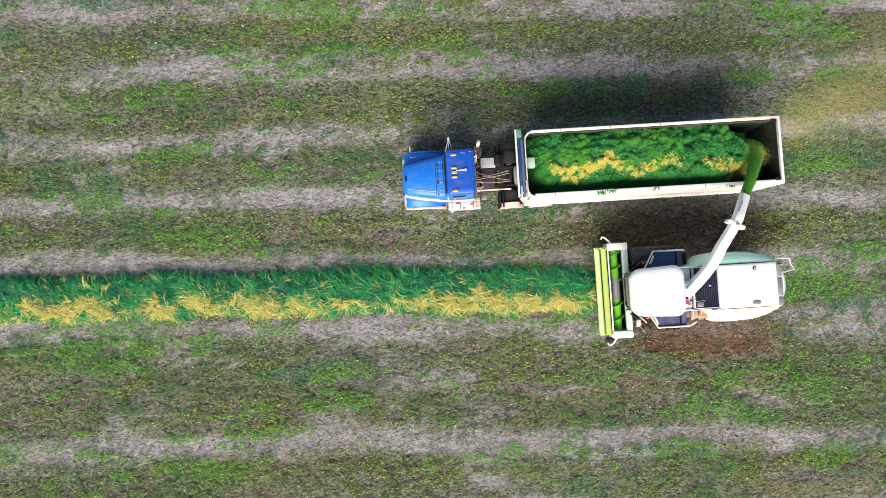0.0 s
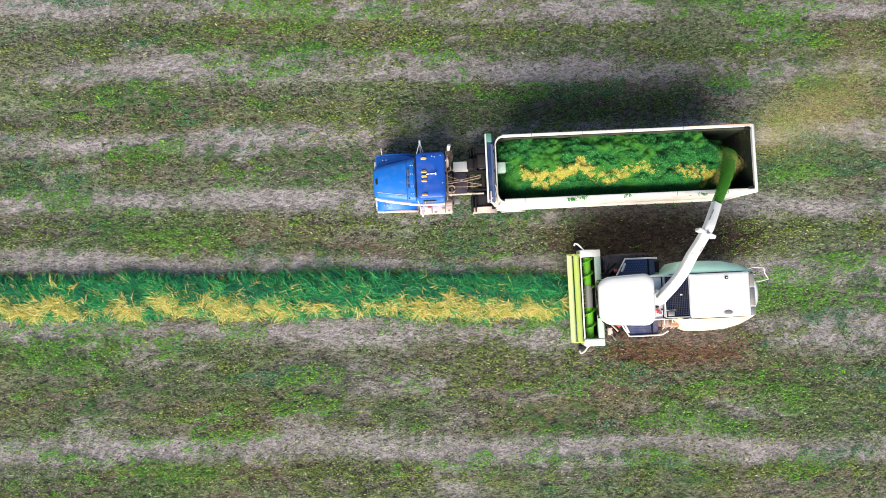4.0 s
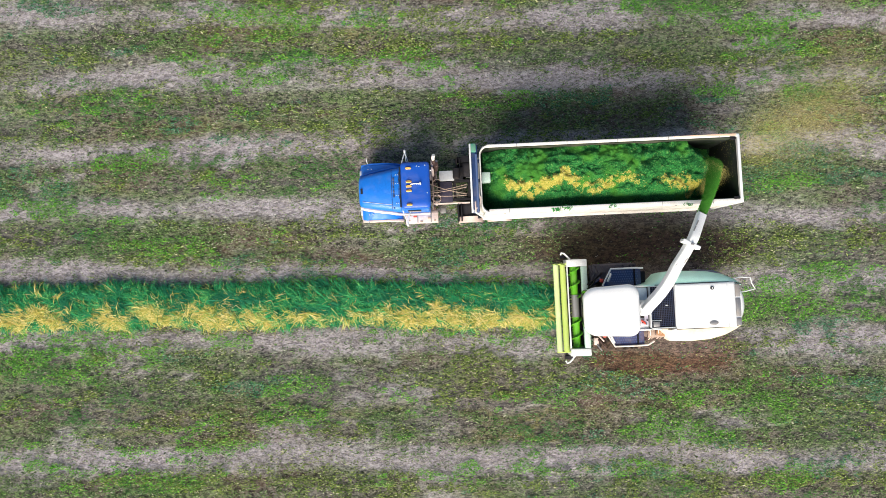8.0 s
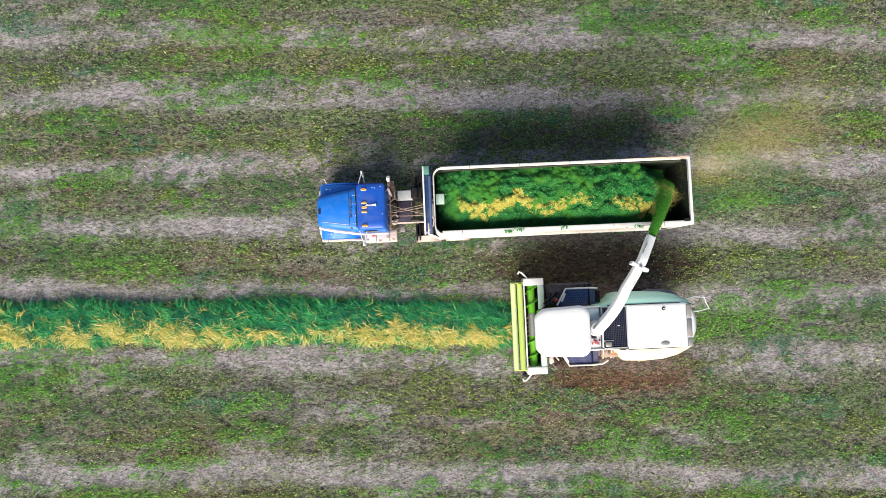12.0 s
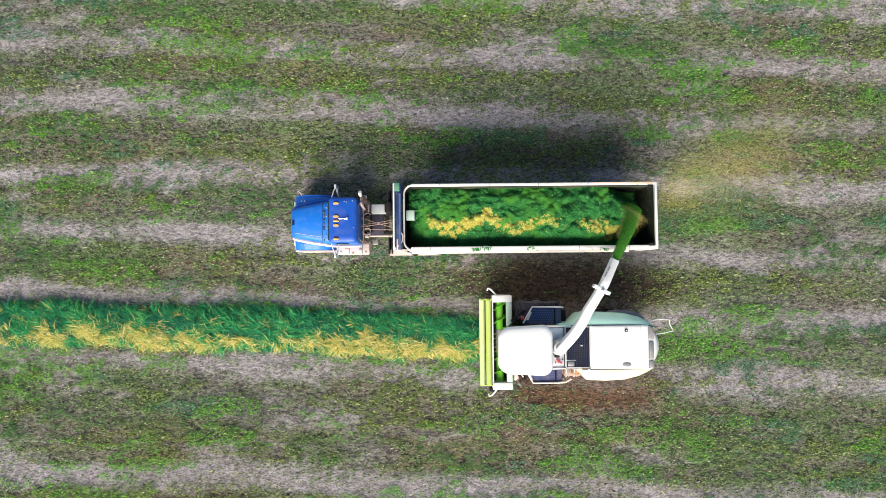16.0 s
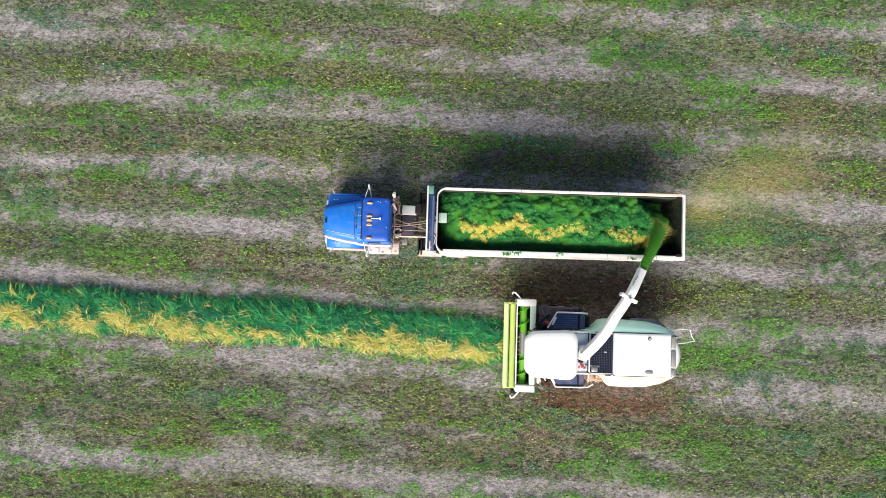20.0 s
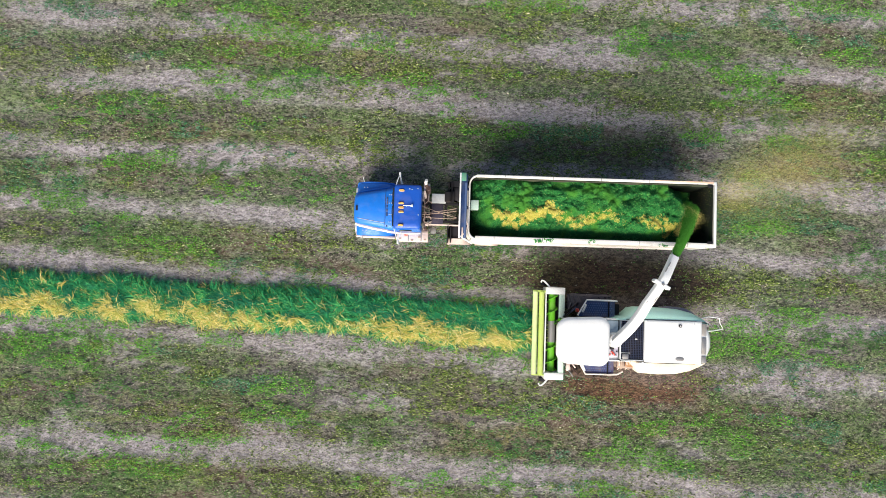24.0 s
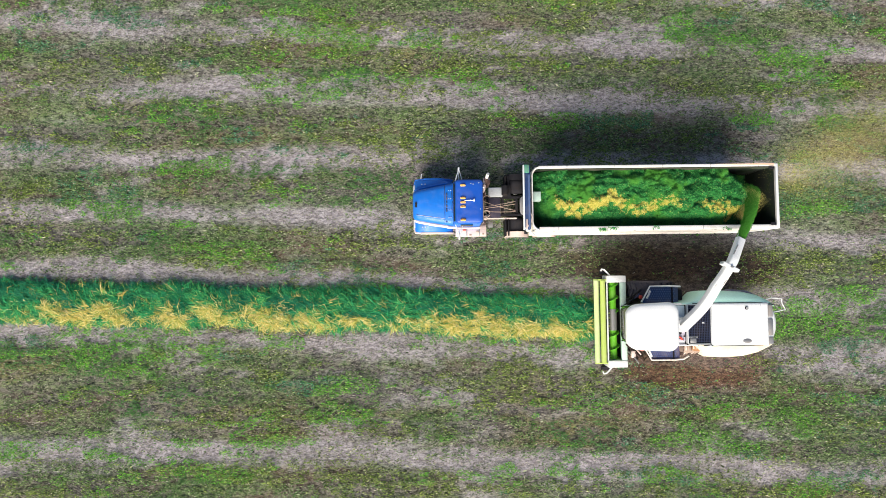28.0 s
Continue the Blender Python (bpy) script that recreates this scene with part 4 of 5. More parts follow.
        part("leg_foot", box(2.92, 3.22, s * 0.85 - 0.14, s * 0.85 + 0.14, 0.2, 0.26, 0.01), STEEL, tr)
    for cx, cy, k in ((3.75, -1.36, 44), (4.15, -1.3, 22), (6.0, -1.31, 14), (9.0, -1.38, 14)):
        spot = np.stack([np.random.normal(cx, 0.09, k), np.random.normal(cy, 0.035, k), np.full(k, RIM + 0.03)], 1)
        tagged(part("stuck_clump", shards("stuck_clump", spot, np.random.uniform(0, 6, k), np.full(k, 0.11), np.full(k, 0.035), FODDER), FODDER, tr, "tuft of green fodder caught on the rail"), kind="stuff")


build_trailer()


# ---- the load ----
STREAK = ((1.6, 0.0), (2.1, -0.27), (3.0, -0.43), (3.9, -0.15), (4.15, 0.14), (4.8, -0.35), (5.3, -0.58), (6.3, -0.1), (7.4, -0.24), (8.2, -0.22), (9.5, -0.75))
FULL = ((1.5, 0.0), (1.9, 0.9), (4.2, 1.0), (5.0, 0.75), (6.6, 0.7), (7.4, 0.35), (7.8, 0.12), (8.3, 0.85), (9.4, 1.0), (10.0, 0.4))


def load_height(x, y):
    hill = 3.12 + 0.25 * np.exp(-((y - 0.1) / 0.8) ** 2)
    hill = hill - 0.75 * np.clip((-y - 0.62) / 0.6, 0, 1) ** 1.1 - 0.15 * np.clip((y - 0.8) / 0.4, 0, 1)
    hill = hill - 1.0 * np.clip((1.75 - x) / 0.8, 0, 1) ** 1.5 * np.where(y > 0.3, 0.4, 1)
    back = x + (field_noise(y * 1.3 + 3, x * 0.7, 55) - 0.5) * 1.3 + 0.25 * y * y
    hill = hill - 1.7 * np.clip((back - 9.5) / 1.5, 0, 1) ** 1.3
    bumps = (field_noise(x * 0.9, y * 1.1, 51) - 0.5) * 0.5
    wx, wy = x + (field_noise(x * 2, y * 2, 56) - 0.5) * 0.4, y + (field_noise(x * 2 + 9, y * 2, 57) - 0.5) * 0.4
    bumps = bumps + 0.26 * (0.6 - cells(wx * 2.0, wy * 2.0, 52)) + 0.3 * (np.sqrt(np.clip(1 - cells(wx * 3.9, wy * 3.9, 53) ** 2, 0.1, 1)) - 0.7) + 0.06 * (field_noise(x * 11, y * 11, 54) - 0.5)
    return np.maximum(hill + bumps, BED + 0.02)


def build_load():
    n, m = 420, 104
    x, y = np.linspace(X0 + 0.12, X1 - 0.07, n)[:, None], np.linspace(-HW + 0.06, HW - 0.06, m)[None, :]
    z = load_height(x + 0 * y, y + 0 * x)
    co = np.stack([x + 0 * y, y + 0 * x, z], 2).reshape(-1, 3)
    idx = np.arange(n * m).reshape(n, m)
    faces = np.stack([idx[:-1, :-1], idx[1:, :-1], idx[1:, 1:], idx[:-1, 1:]], 2).reshape(-1, 4)
    me = bpy.data.meshes.new("fodder_bed")
    me.from_pydata(co.tolist(), [], faces.tolist())
    me.shade_smooth()
    root = thing("fodder_load", "heaped chopped green fodder with a yellow streak, in the trailer", "silage")
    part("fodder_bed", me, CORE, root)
    k = 150000
    x, y = np.random.uniform(X0 + 0.2, X1 - 0.2, k), np.random.uniform(-HW + 0.1, HW - 0.1, k)
    z = load_height(x, y)
    streak = np.interp(x, *zip(*STREAK)) + (field_noise(x * 1.2, x * 0 + 4, 90) - 0.5) * 0.2
    fuzzy = (field_noise(x * 1.8, y * 2.4, 91) - 0.5) * 0.45 + (field_noise(x * 5, y * 5, 93) - 0.5) * 0.45
    full = np.interp(x, *zip(*FULL))
    knots = np.clip(1.6 - 1.6 * cells(x * 4.2, y * 4.2, 94), 0.1, 1)
    dry = full * knots * np.clip(1.6 - abs(y - streak + fuzzy) / (0.13 + 0.14 * full), 0, 1) + np.random.normal(0, 0.16, k) > 0.53
    p = np.stack([x, y, z + np.random.uniform(-0.01, 0.05, k)], 1)
    ang, length, width = np.random.uniform(0, 6.28, k), np.random.gamma(4, 0.013, k) + 0.03, np.random.uniform(0.016, 0.038, k)
    for name, sel, mat in (("green_chop", ~dry, FODDER), ("yellow_chop", dry, FODDER_DRY)):
        tagged(part(name, shards(name, p[sel], ang[sel], length[sel], width[sel], mat, 0.18, 0.18), mat, root), kind="stuff")


build_load()


# ---- forage harvester ----
HY = -5.5                             # its axis


def build_harvester():
    hv = thing("forage_harvester", "white and mint-green forage harvester, its spout over the trailer", "harvester")

    # pick-up header
    hd = new("pickup_header")
    hd.parent = hv
    hd["label"] = "lime-green pick-up header with white frame"
    n0, s0 = HY + 2.1, HY - 2.1
    for x, r, mat in ((4.1, 0.12, PALE_LIME), (4.4, 0.125, LIME)):
        bm = tube([(x, HY - 1.92, 0.95), (x, HY + 1.92, 0.95)], r, 18)
        for k in range(4):
            a = k * math.pi / 2 + 0.4
            one = box(-0.012, 0.012, -1.9, 1.9, r - 0.01, r + 0.015)
            bmesh.ops.transform(one, verts=one.verts, matrix=Matrix.Translation((x, HY, 0.95)) @ Matrix.Rotation(a, 4, "Y"))
            bm = joined(bm, one)
        part("press_roller", bm, mat, hd, "lime-green crop press roller")
    for y in (HY - 1.95, HY + 1.95):
        part("roller_arm", box(3.98, 4.62, y - 0.03, y + 0.03, 0.88, 1.02, 0.01), LIME, hd)
    for s in (-1, 1):
        y0, y1 = sorted((HY + s * 1.82, HY + s * 2.14))
        part("end_plate", box(4.56, 5.46, y0, y1, 0.35, 1.12, 0.03), WHITE, hd, "white end plate")
        y0, y1 = sorted((HY + s * 2.14, HY + s * 2.17))
        part("end_bracket", box(4.75, 5.2, y0, y1, 0.5, 0.9, 0.01), STEEL, hd)
        hook = [(4.75, HY + s * 2.15, 0.95), (4.62, HY + s * 2.3, 0.97), (4.5, HY + s * 2.42, 0.95), (4.4, HY + s * 2.46, 0.9), (4.36, HY + s * 2.36, 0.86)]
        part("marker_arm", tube(hook, 0.04, 6), WHITE, hd, "bent steel marker arm")
        part("gauge_wheel", tube([(4.68, HY + s * 2.22, 0.25), (4.68, HY + s * 2.36, 0.25)], 0.22, 16), RUBBER, hd)
    part("rear_beam", box(5.2, 5.46, HY - 1.82, HY + 1.82, 0.9, 1.1, 0.03), PALE_MINT, hd, "pale green rear beam")
    part("back_sheet", box(5.3, 5.4, HY - 1.82, HY + 1.82, 0.2, 0.9), DARK, hd)
    part("front_bar", box(4.55, 4.61, HY - 1.82, HY + 1.82, 1.0, 1.06, 0.01), WHITE, hd, "thin white front bar")
    part("trough", box(4.5, 5.3, HY - 1.82, HY + 1.82, 0.16, 0.22), DARK, hd)
    for k in range(26):
        y = HY - 1.75 + k * 0.14
        part("pickup_tine", tube([(4.55, y, 0.55), (4.42, y, 0.4), (4.3, y, 0.15)], 0.012, 5), STEEL, hd)
    for k in range(30):
        y = HY - 1.74 + k * 0.12
        part("comb_tooth", box(4.61, 4.74, y, y + 0.035, 0.82, 0.86), DARK, hd)
    ax = 4.93
    bm = tube([(ax, HY - 1.8, 0.68), (ax, HY + 1.8, 0.68)], 0.17, 18)
    auger = part("auger", bm, GREEN, hd, "bright green feed auger")
    part("auger_sleeve", tube([(ax, HY - 0.45, 0.68), (ax, HY + 0.55, 0.68)], 0.185, 18), STEEL, auger)
    for s in (-1, 1):
        rings = []
        for k in range(50):
            a, y = s * k * 0.28, HY + s * (1.78 - k * 0.028)
            rings.append([(ax + r * math.cos(a), y, 0.68 + r * math.sin(a)) for r in (0.16, 0.29)] + [(ax + r * math.cos(a), y + 0.02, 0.68 + r * math.sin(a)) for r in (0.29, 0.16)])
        part("auger_flight", loft(rings), GREEN, auger)
    for k in range(5):
        a, y = k * 1.3, HY - 0.42 + k * 0.2
        part("auger_paddle", prism([(ax - 0.34, y - 0.09), (ax - 0.1, y - 0.03), (ax - 0.1, y + 0.06)], 0.72, 0.76), LIME, auger)
    part("feeder_house", box(5.3, 6.4, HY - 0.45, HY + 0.45, 0.5, 1.3, 0.05), DARK, hv)
    for y in (-0.9, 0.7):
        part("hydraulic_hose", tube([(5.2, HY + y, 1.1), (5.45, HY + y * 0.9, 1.3), (5.7, HY + y * 0.7, 1.2)], 0.03, 6), DARK, hv)

    for k, (x0, y0, x1, y1, m) in enumerate(((5.35, -1.05, 5.95, -1.75, RUST), (5.5, -1.0, 5.85, -1.45, PINK_DUST_SUN), (5.42, -1.35, 5.75, -1.85, STEEL), (5.4, 1.0, 5.9, 1.5, DARK), (5.55, 0.95, 5.85, 1.3, BLUE_DARK), (5.3, 0.75, 5.6, 1.15, DARK))):
        part("hydraulic_hose", tube(bowed((x0, HY + y0, 1.25), (x1, HY + y1, 1.75), 0.15, 8, (0, 0, 1)), 0.035, 6), m, hv)
    part("hose_guard", box(5.46, 5.66, HY - 1.62, HY - 1.3, 1.5, 1.66, 0.04), PINK_DUST_SUN, hv, "dusty hose guard")

    # cab
    cabm = loft([[(px, py, z) for px, py in rounded(a, b, HY - w, HY + w, 0.25, 5)] for z, a, b, w in ((1.75, 4.95, 6.6, 0.75), (2.2, 4.85, 6.65, 0.85), (3.55, 4.95, 6.7, 0.9))])
    cab = part("cab", cabm, GLASS, hv, "dark tinted glass cab")
    rings = []
    for z, g in ((3.55, 0.05), (3.6, 0.0), (3.72, 0.0), (3.79, 0.04), (3.83, 0.14), (3.85, 0.4)):
        ring = []
        for px, py in rounded(4.62 + g, 6.76 - g, HY - 1.03 + g, HY + 1.03 - g, 0.42, 7):
            bow = 0.1 * (1 - ((py - HY) / 1.0) ** 2)
            narrow = 0.9 + 0.1 * min(1, (px - 4.6) / 1.3)
            ring.append((px - (bow if px < 5.2 else -0.02), HY + (py - HY) * narrow, z))
        rings.append(ring)
    part("cab_roof", loft(rings), WHITE, cab, "rounded white cab roof", 50)
    part("roof_gutter", loft([[(px, py, z) for px, py in rounded(4.8, 6.78, HY - 0.9, HY + 0.98, 0.3, 5)] for z in (3.45, 3.56)]), DARK, cab)

    # side platforms over the drive wheels
    for s in (-1, 1):
        x0, x1, y0, y1 = 5.95, 7.5, *sorted((HY + s * 0.9, HY + s * 1.65))
        outer = HY + s * 1.65
        pl = part("platform", prism([(x0 - 0.12, HY + s * 0.9), (x1, HY + s * 0.9), (x1, outer), (x0 + 0.25, outer)], 1.96, 2.0), BLUE_DARK if s > 0 else PLATE, hv, "dark blue perforated step platform" if s > 0 else "dusty purple-grey step platform")
        for i in range(13):
            for j in range(6):
                x, y = x0 + 0.16 + i * 0.1 + (j % 2) * 0.05, HY + s * (1.0 + j * 0.1)
                if x < x1 - 0.08 and x - x0 > (j - 3) * 0.06:
                    part("perforation", PERF, STEP_DOTS, pl).location = (x, y, 2.004)
        rail = [(x0 - 0.12, HY + s * 0.95, 2.05), (x0 + 0.28, outer, 2.05), (x1 - 0.2, outer, 2.05)]
        if s > 0:
            rail += [(x1 + 0.1, outer - 0.02, 2.05)]
        else:
            rail += [(x1 + 0.15, outer + 0.02, 2.05), (x1 + 0.4, outer + 0.16, 2.05)]
        part("platform_rail", tube(rail, 0.04, 8), WHITE if s > 0 else WHITE_DUSTY, pl, "white platform rail")
        part("platform_post", box(x1 - 0.3, x1 - 0.25, y0, y1, 2.0, 2.06), DARK, pl)
        part("front_lamp", box(5.74, 5.88, HY + s * 1.17 - 0.08, HY + s * 1.17 + 0.08, 1.95, 2.08, 0.03), RED, hv, "small red marker lamp")
        part("lamp_stalk", tube([(6.05, HY + s * 1.0, 1.95), (5.9, HY + s * 1.1, 2.0), (5.82, HY + s * 1.17, 2.0)], 0.022, 6), CHROME, hv)
        part("grab_bar", tube([(5.98, HY + s * 1.12, 2.3), (6.04, HY + s * 1.25, 2.34), (6.14, HY + s * 1.46, 2.3)], 0.045, 8), WHITE, hv, "white grab bar beside the cab")
        part("bar_foot", tube([(6.06, HY + s * 1.3, 2.32), (6.1, HY + s * 1.3, 1.98)], 0.025, 6), DARK, hv)
        wheel("drive_wheel", hv, 6.6, HY + s * 1.5, 0.95, 0.78, RUBBER_GREY if s > 0 else RUBBER_MUD, PALE_GREY, 18)
        wheel("rear_wheel", hv, 10.1, HY + s * 1.15, 0.62, 0.5, RUBBER, PALE_GREY, 14)
        part("mudguard", box(7.4, 7.75, min(HY + s * 1.0, HY + s * 1.5), max(HY + s * 1.0, HY + s * 1.5), 1.2, 1.9, 0.05), DARK if s > 0 else RUST, hv)

    # body
    part("main_frame", box(5.6, 11.0, HY - 0.75, HY + 0.75, 0.9, 1.8, 0.05), DARK, hv)
    part("engine_block", box(7.5, 10.9, HY - 0.9, HY + 0.9, 1.6, 2.9), DARK, hv)
    part("bonnet", loft([[(px, py, z) for px, py in rounded(8.52 + g, 10.98 - g, HY - 0.92 + g, HY + 0.92 - g, 0.05, 3)] for z, g in ((2.7, 0), (2.98, 0), (3.01, 0.02), (3.03, 0.1), (3.04, 0.4))]), WHITE, hv, "smooth white engine cover", 50)
    part("cover_seam", box(10.62, 10.66, HY - 0.9, HY + 0.9, 3.0, 3.032), PALE_GREY, hv)
    cap = part("filler_cap", tube([(10.02, HY + 0.7, 3.0), (10.02, HY + 0.7, 3.07)], 0.07, 14), DARK, hv, "black filler cap")
    part("cap_centre", tube([(10.02, HY + 0.7, 3.07), (10.02, HY + 0.7, 3.085)], 0.03, 10), WHITE, cap)
    part("oval_vent", prism([(10.02 + 0.19 * math.cos(a), HY - 0.72 + 0.1 * math.sin(a)) for a in np.linspace(0, 2 * math.pi, 20, endpoint=False)], 3.0, 3.05, 0.02), STEEL, hv, "oval grey vent")
    # radiator grille
    gr = part("grille_bed", box(7.5, 8.5, HY - 0.8, HY + 0.85, 2.8, 2.93), DARK, hv)
    for k in range(13):
        x = 7.55 + k * 0.072
        part("grille_bar", box(x, x + 0.014, HY - 0.78, HY + 0.83, 2.93, 2.96), GRID, gr)
    for k in range(22):
        y = HY - 0.75 + k * 0.072
        part("grille_bar", box(7.5, 8.5, y, y + 0.014, 2.935, 2.965), GRID, gr)
    for a in ((7.46, 7.5, -0.82, 0.87), (8.48, 8.52, -0.82, 0.87)):
        part("grille_frame", box(a[0], a[1], HY + a[2], HY + a[3], 2.8, 3.0, 0.01), PALE_GREY, gr)
    for a in ((7.5, 8.48, 0.84, 0.88), (7.5, 8.48, -0.86, -0.82), (7.5, 7.9, -0.55, -0.52)):
        part("grille_frame", box(a[0], a[1], HY + a[2], HY + a[3], 2.82, 2.995, 0.01), PALE_GREY, gr)
    part("handle_plate", box(8.1, 8.2, HY + 0.05, HY + 0.09, 2.97, 2.99), WHITE, gr)
    part("inlet_box", box(7.55, 7.82, HY - 0.78, HY - 0.58, 2.95, 3.05, 0.03), STEEL, gr)
    # deck between cab and engine
    part("deck", box(6.7, 7.46, HY - 0.95, HY + 0.9, 2.5, 2.72, 0.02), PALE_GREY, hv, "pale service deck")
    part("deck_cover", box(6.88, 7.42, HY + 0.15, HY + 0.82, 2.72, 2.86, 0.03), DECK_BLUE, hv, "pale blue deck cover")
    part("valve_block", box(6.96, 7.4, HY - 0.74, HY - 0.3, 2.72, 2.9, 0.02), LILAC, hv, "pale lilac valve block")
    for k, (x, y) in enumerate(((7.04, -0.64), (7.16, -0.6), (7.3, -0.66), (7.34, -0.5))):
        part("valve_nut", tube([(x, HY + y, 2.89), (x, HY + y, 2.95)], 0.035, 6), (RED, DARK, STEEL, DARK)[k], hv)
    part("valve_cap", box(7.0, 7.22, HY - 0.42, HY - 0.3, 2.9, 2.97, 0.03), DARK, hv)
    part("hose_fitting", tube([(7.1, HY - 0.5, 2.92), (7.2, HY - 0.58, 2.97), (7.25, HY - 0.65, 2.9)], 0.04, 8), RED, hv, "small red hose fitting")
    part("deck_rail", tube([(6.75, HY - 0.92, 2.76), (7.7, HY - 0.9, 2.76), (8.5, HY - 0.93, 3.0)], 0.035, 8), WHITE, hv)
    part("deck_rail", tube([(6.75, HY + 0.9, 2.76), (7.7, HY + 0.88, 2.9)], 0.035, 8), WHITE, hv)
    # bulging side panels
    for s, mat, lab in ((1, MINT, "mint-green bulging side panel"), (-1, CREAM, "dusty cream bulging side panel")):
        rings = []
        stations = ((7.3, 0.92, 0.98, 2.55), (7.7, 0.92, 1.12, 2.35), (8.1, 0.92, 1.36, 2.2), (8.5, 0.93, 1.5, 2.1), (9.3, 0.93, 1.55, 2.05), (10.1, 0.93, 1.5, 2.05), (10.7, 0.92, 1.34, 2.1), (11.1, 0.88, 1.1, 2.15), (11.3, 0.8, 0.9, 2.2))
        if s < 0:
            stations = ((7.95, 0.92, 0.96, 2.4), (8.15, 0.92, 1.15, 2.25), *stations[3:])
        else:
            stations = ((7.3, 0.92, 0.95, 2.6), (7.7, 0.92, 1.0, 2.5), (7.95, 0.92, 1.2, 2.3), (8.2, 0.92, 1.5, 2.15), (8.5, 0.93, 1.57, 2.1), *((x, wt, wb - 0.012 * (x - 9), zb) for x, wt, wb, zb in stations[4:]))
        for x, wt, wb, zb in stations:
            zb = zb + (0.4 if s > 0 else 0.1)
            wb = wt + (wb - wt) * (0.82 if s > 0 else 1.0)
            top = 2.98 - 0.12 * max(0, x - 10.6)
            ring = [(x, HY + s * (wt - 0.04), top), (x, HY + s * (wt + 0.02), top - 0.01)]
            for q in (0.25, 0.5, 0.75, 1.0):
                ring.append((x, HY + s * (wt + (wb - wt) * math.sin(q * math.pi / 2)), top - 0.02 - (top - zb) * (1 - math.cos(q * math.pi / 2))))
            ring += [(x, HY + s * wb * 0.99, zb - 0.35), (x, HY + s * (wb * 0.96), 1.35), (x, HY + s * (wt - 0.1), 1.35)]
            rings.append(ring)
        sp = part("side_panel", loft(rings), mat, hv, lab, 50)
        part("panel_seam", tube([(x, HY + s * (w - 0.005), 2.99 - 0.12 * max(0, x - 10.6)) for x, w, _, _ in stations[1:]], 0.016, 6), DARK, sp)
    part("lower_panel", prism([(9.7, HY + 0.9), (9.7, HY + 1.36), (10.1, HY + 1.46), (10.8, HY + 1.4), (11.2, HY + 1.2), (11.35, HY + 0.9)], 1.25, 1.72, 0.06), SLATE, hv, "slate-grey lower panel over the rear wheel")
    guard = part("wheel_guard", box(7.5, 8.25, HY - 1.3, HY - 0.9, 1.5, 2.42, 0.06), HOSE, hv, "dusty brown guard behind the drive wheel")
    for k in range(7):
        x = 7.46 + 0.115 * k
        part("guard_slat", tube([(x, HY - 0.9, 2.5), (x + 0.03, HY - 1.1, 2.46), (x + 0.06, HY - 1.3, 2.34), (x + 0.07, HY - 1.38 - 0.02 * (k % 2), 2.1)], 0.022, 6), (RUST, PINK_DUST_SUN, HOSE)[k % 3], guard)
    part("rust_cover", prism([(8.12 + 0.3 * math.cos(a), HY - 1.08 + 0.16 * math.sin(a)) for a in np.linspace(0, 2 * math.pi, 18, endpoint=False)], 2.3, 2.46, 0.04), RUST_PALE, guard, "rust-brown oval cover")
    # rounded tail with dark vents
    rings = []
    for q in np.linspace(0, 1, 6):
        z = 2.92 - 0.5 * q ** 2
        ring = [(11.0 + 0.62 * (1 - abs(u) ** 2.5) * (0.35 + 0.65 * q), HY + u * 0.93, z) for u in np.linspace(-1, 1, 15)]
        rings.append(ring + [(10.9, HY + 0.93, z), (10.9, HY - 0.93, z)])
    rings.append([(p[0], p[1], 1.4) for p in rings[-1]])
    part("tail", loft(rings), WHITE, hv, "rounded white tail", 50)
    for y0, y1 in ((0.3, 0.82), (-0.5, 0.22), (-0.88, -0.58)):
        part("tail_vent", box(11.0, 11.2, HY + y0, HY + y1, 2.88, 2.97, 0.02), STEEL, hv, "grey tail vent")
    part("tail_bumper", box(11.5, 11.62, HY - 0.5, HY + 0.45, 1.9, 2.15, 0.03), PALE_GREY, hv)
    part("tow_pin", tube([(11.6, HY - 0.2, 1.3), (11.78, HY - 0.2, 1.3)], 0.05, 8), DARK, hv)
    # rear ladder
    ladder = [(11.35, HY + 0.95, 1.9), (11.9, HY + 1.05, 1.7), (12.42, HY + 1.0, 1.6), (12.48, HY + 0.76, 1.55), (12.62, HY + 0.5, 1.55), (12.1, HY + 0.42, 1.7), (11.5, HY + 0.38, 1.9)]
    lad = part("rear_ladder", tube(ladder, 0.026, 8), WHITE, hv, "bent steel ladder rails")
    for q in (0.35, 0.6, 0.85):
        a, b = Vector(ladder[0]).lerp(Vector(ladder[2]), q), Vector(ladder[6]).lerp(Vector(ladder[4]), q)
        if q > 0.8:
            part("rung", tube([a, b], 0.02, 6), STEEL, lad)

    # spout: swept box along an arc
    tip = Vector((9.25, -1.84, 4.3))
    base = Vector((7.2, HY - 0.02, 0))
    plan = Vector((tip.x - base.x, tip.y - base.y, 0))
    length, way = plan.length, plan.normalized()
    side = Vector((-way.y, way.x, 0))
    rings = []
    for k in range(25):
        q = k / 24
        c = base + plan * q - side * 0.09 * math.sin(min(1, q * 2.2) * math.pi) * (q < 0.46)
        z = 3.2 + 1.3 * math.sin(min(1, q * 1.25) * math.pi / 2) - 0.3 * max(0, q - 0.75) / 0.25
        w = 0.2 - 0.045 * q
        h = 0.2 - 0.05 * q
        tilt = 0.5 * max(0, 1 - q * 1.6)
        up = Vector((-way.x * tilt, -way.y * tilt, 1)).normalized()
        p = Vector((c.x, c.y, z))
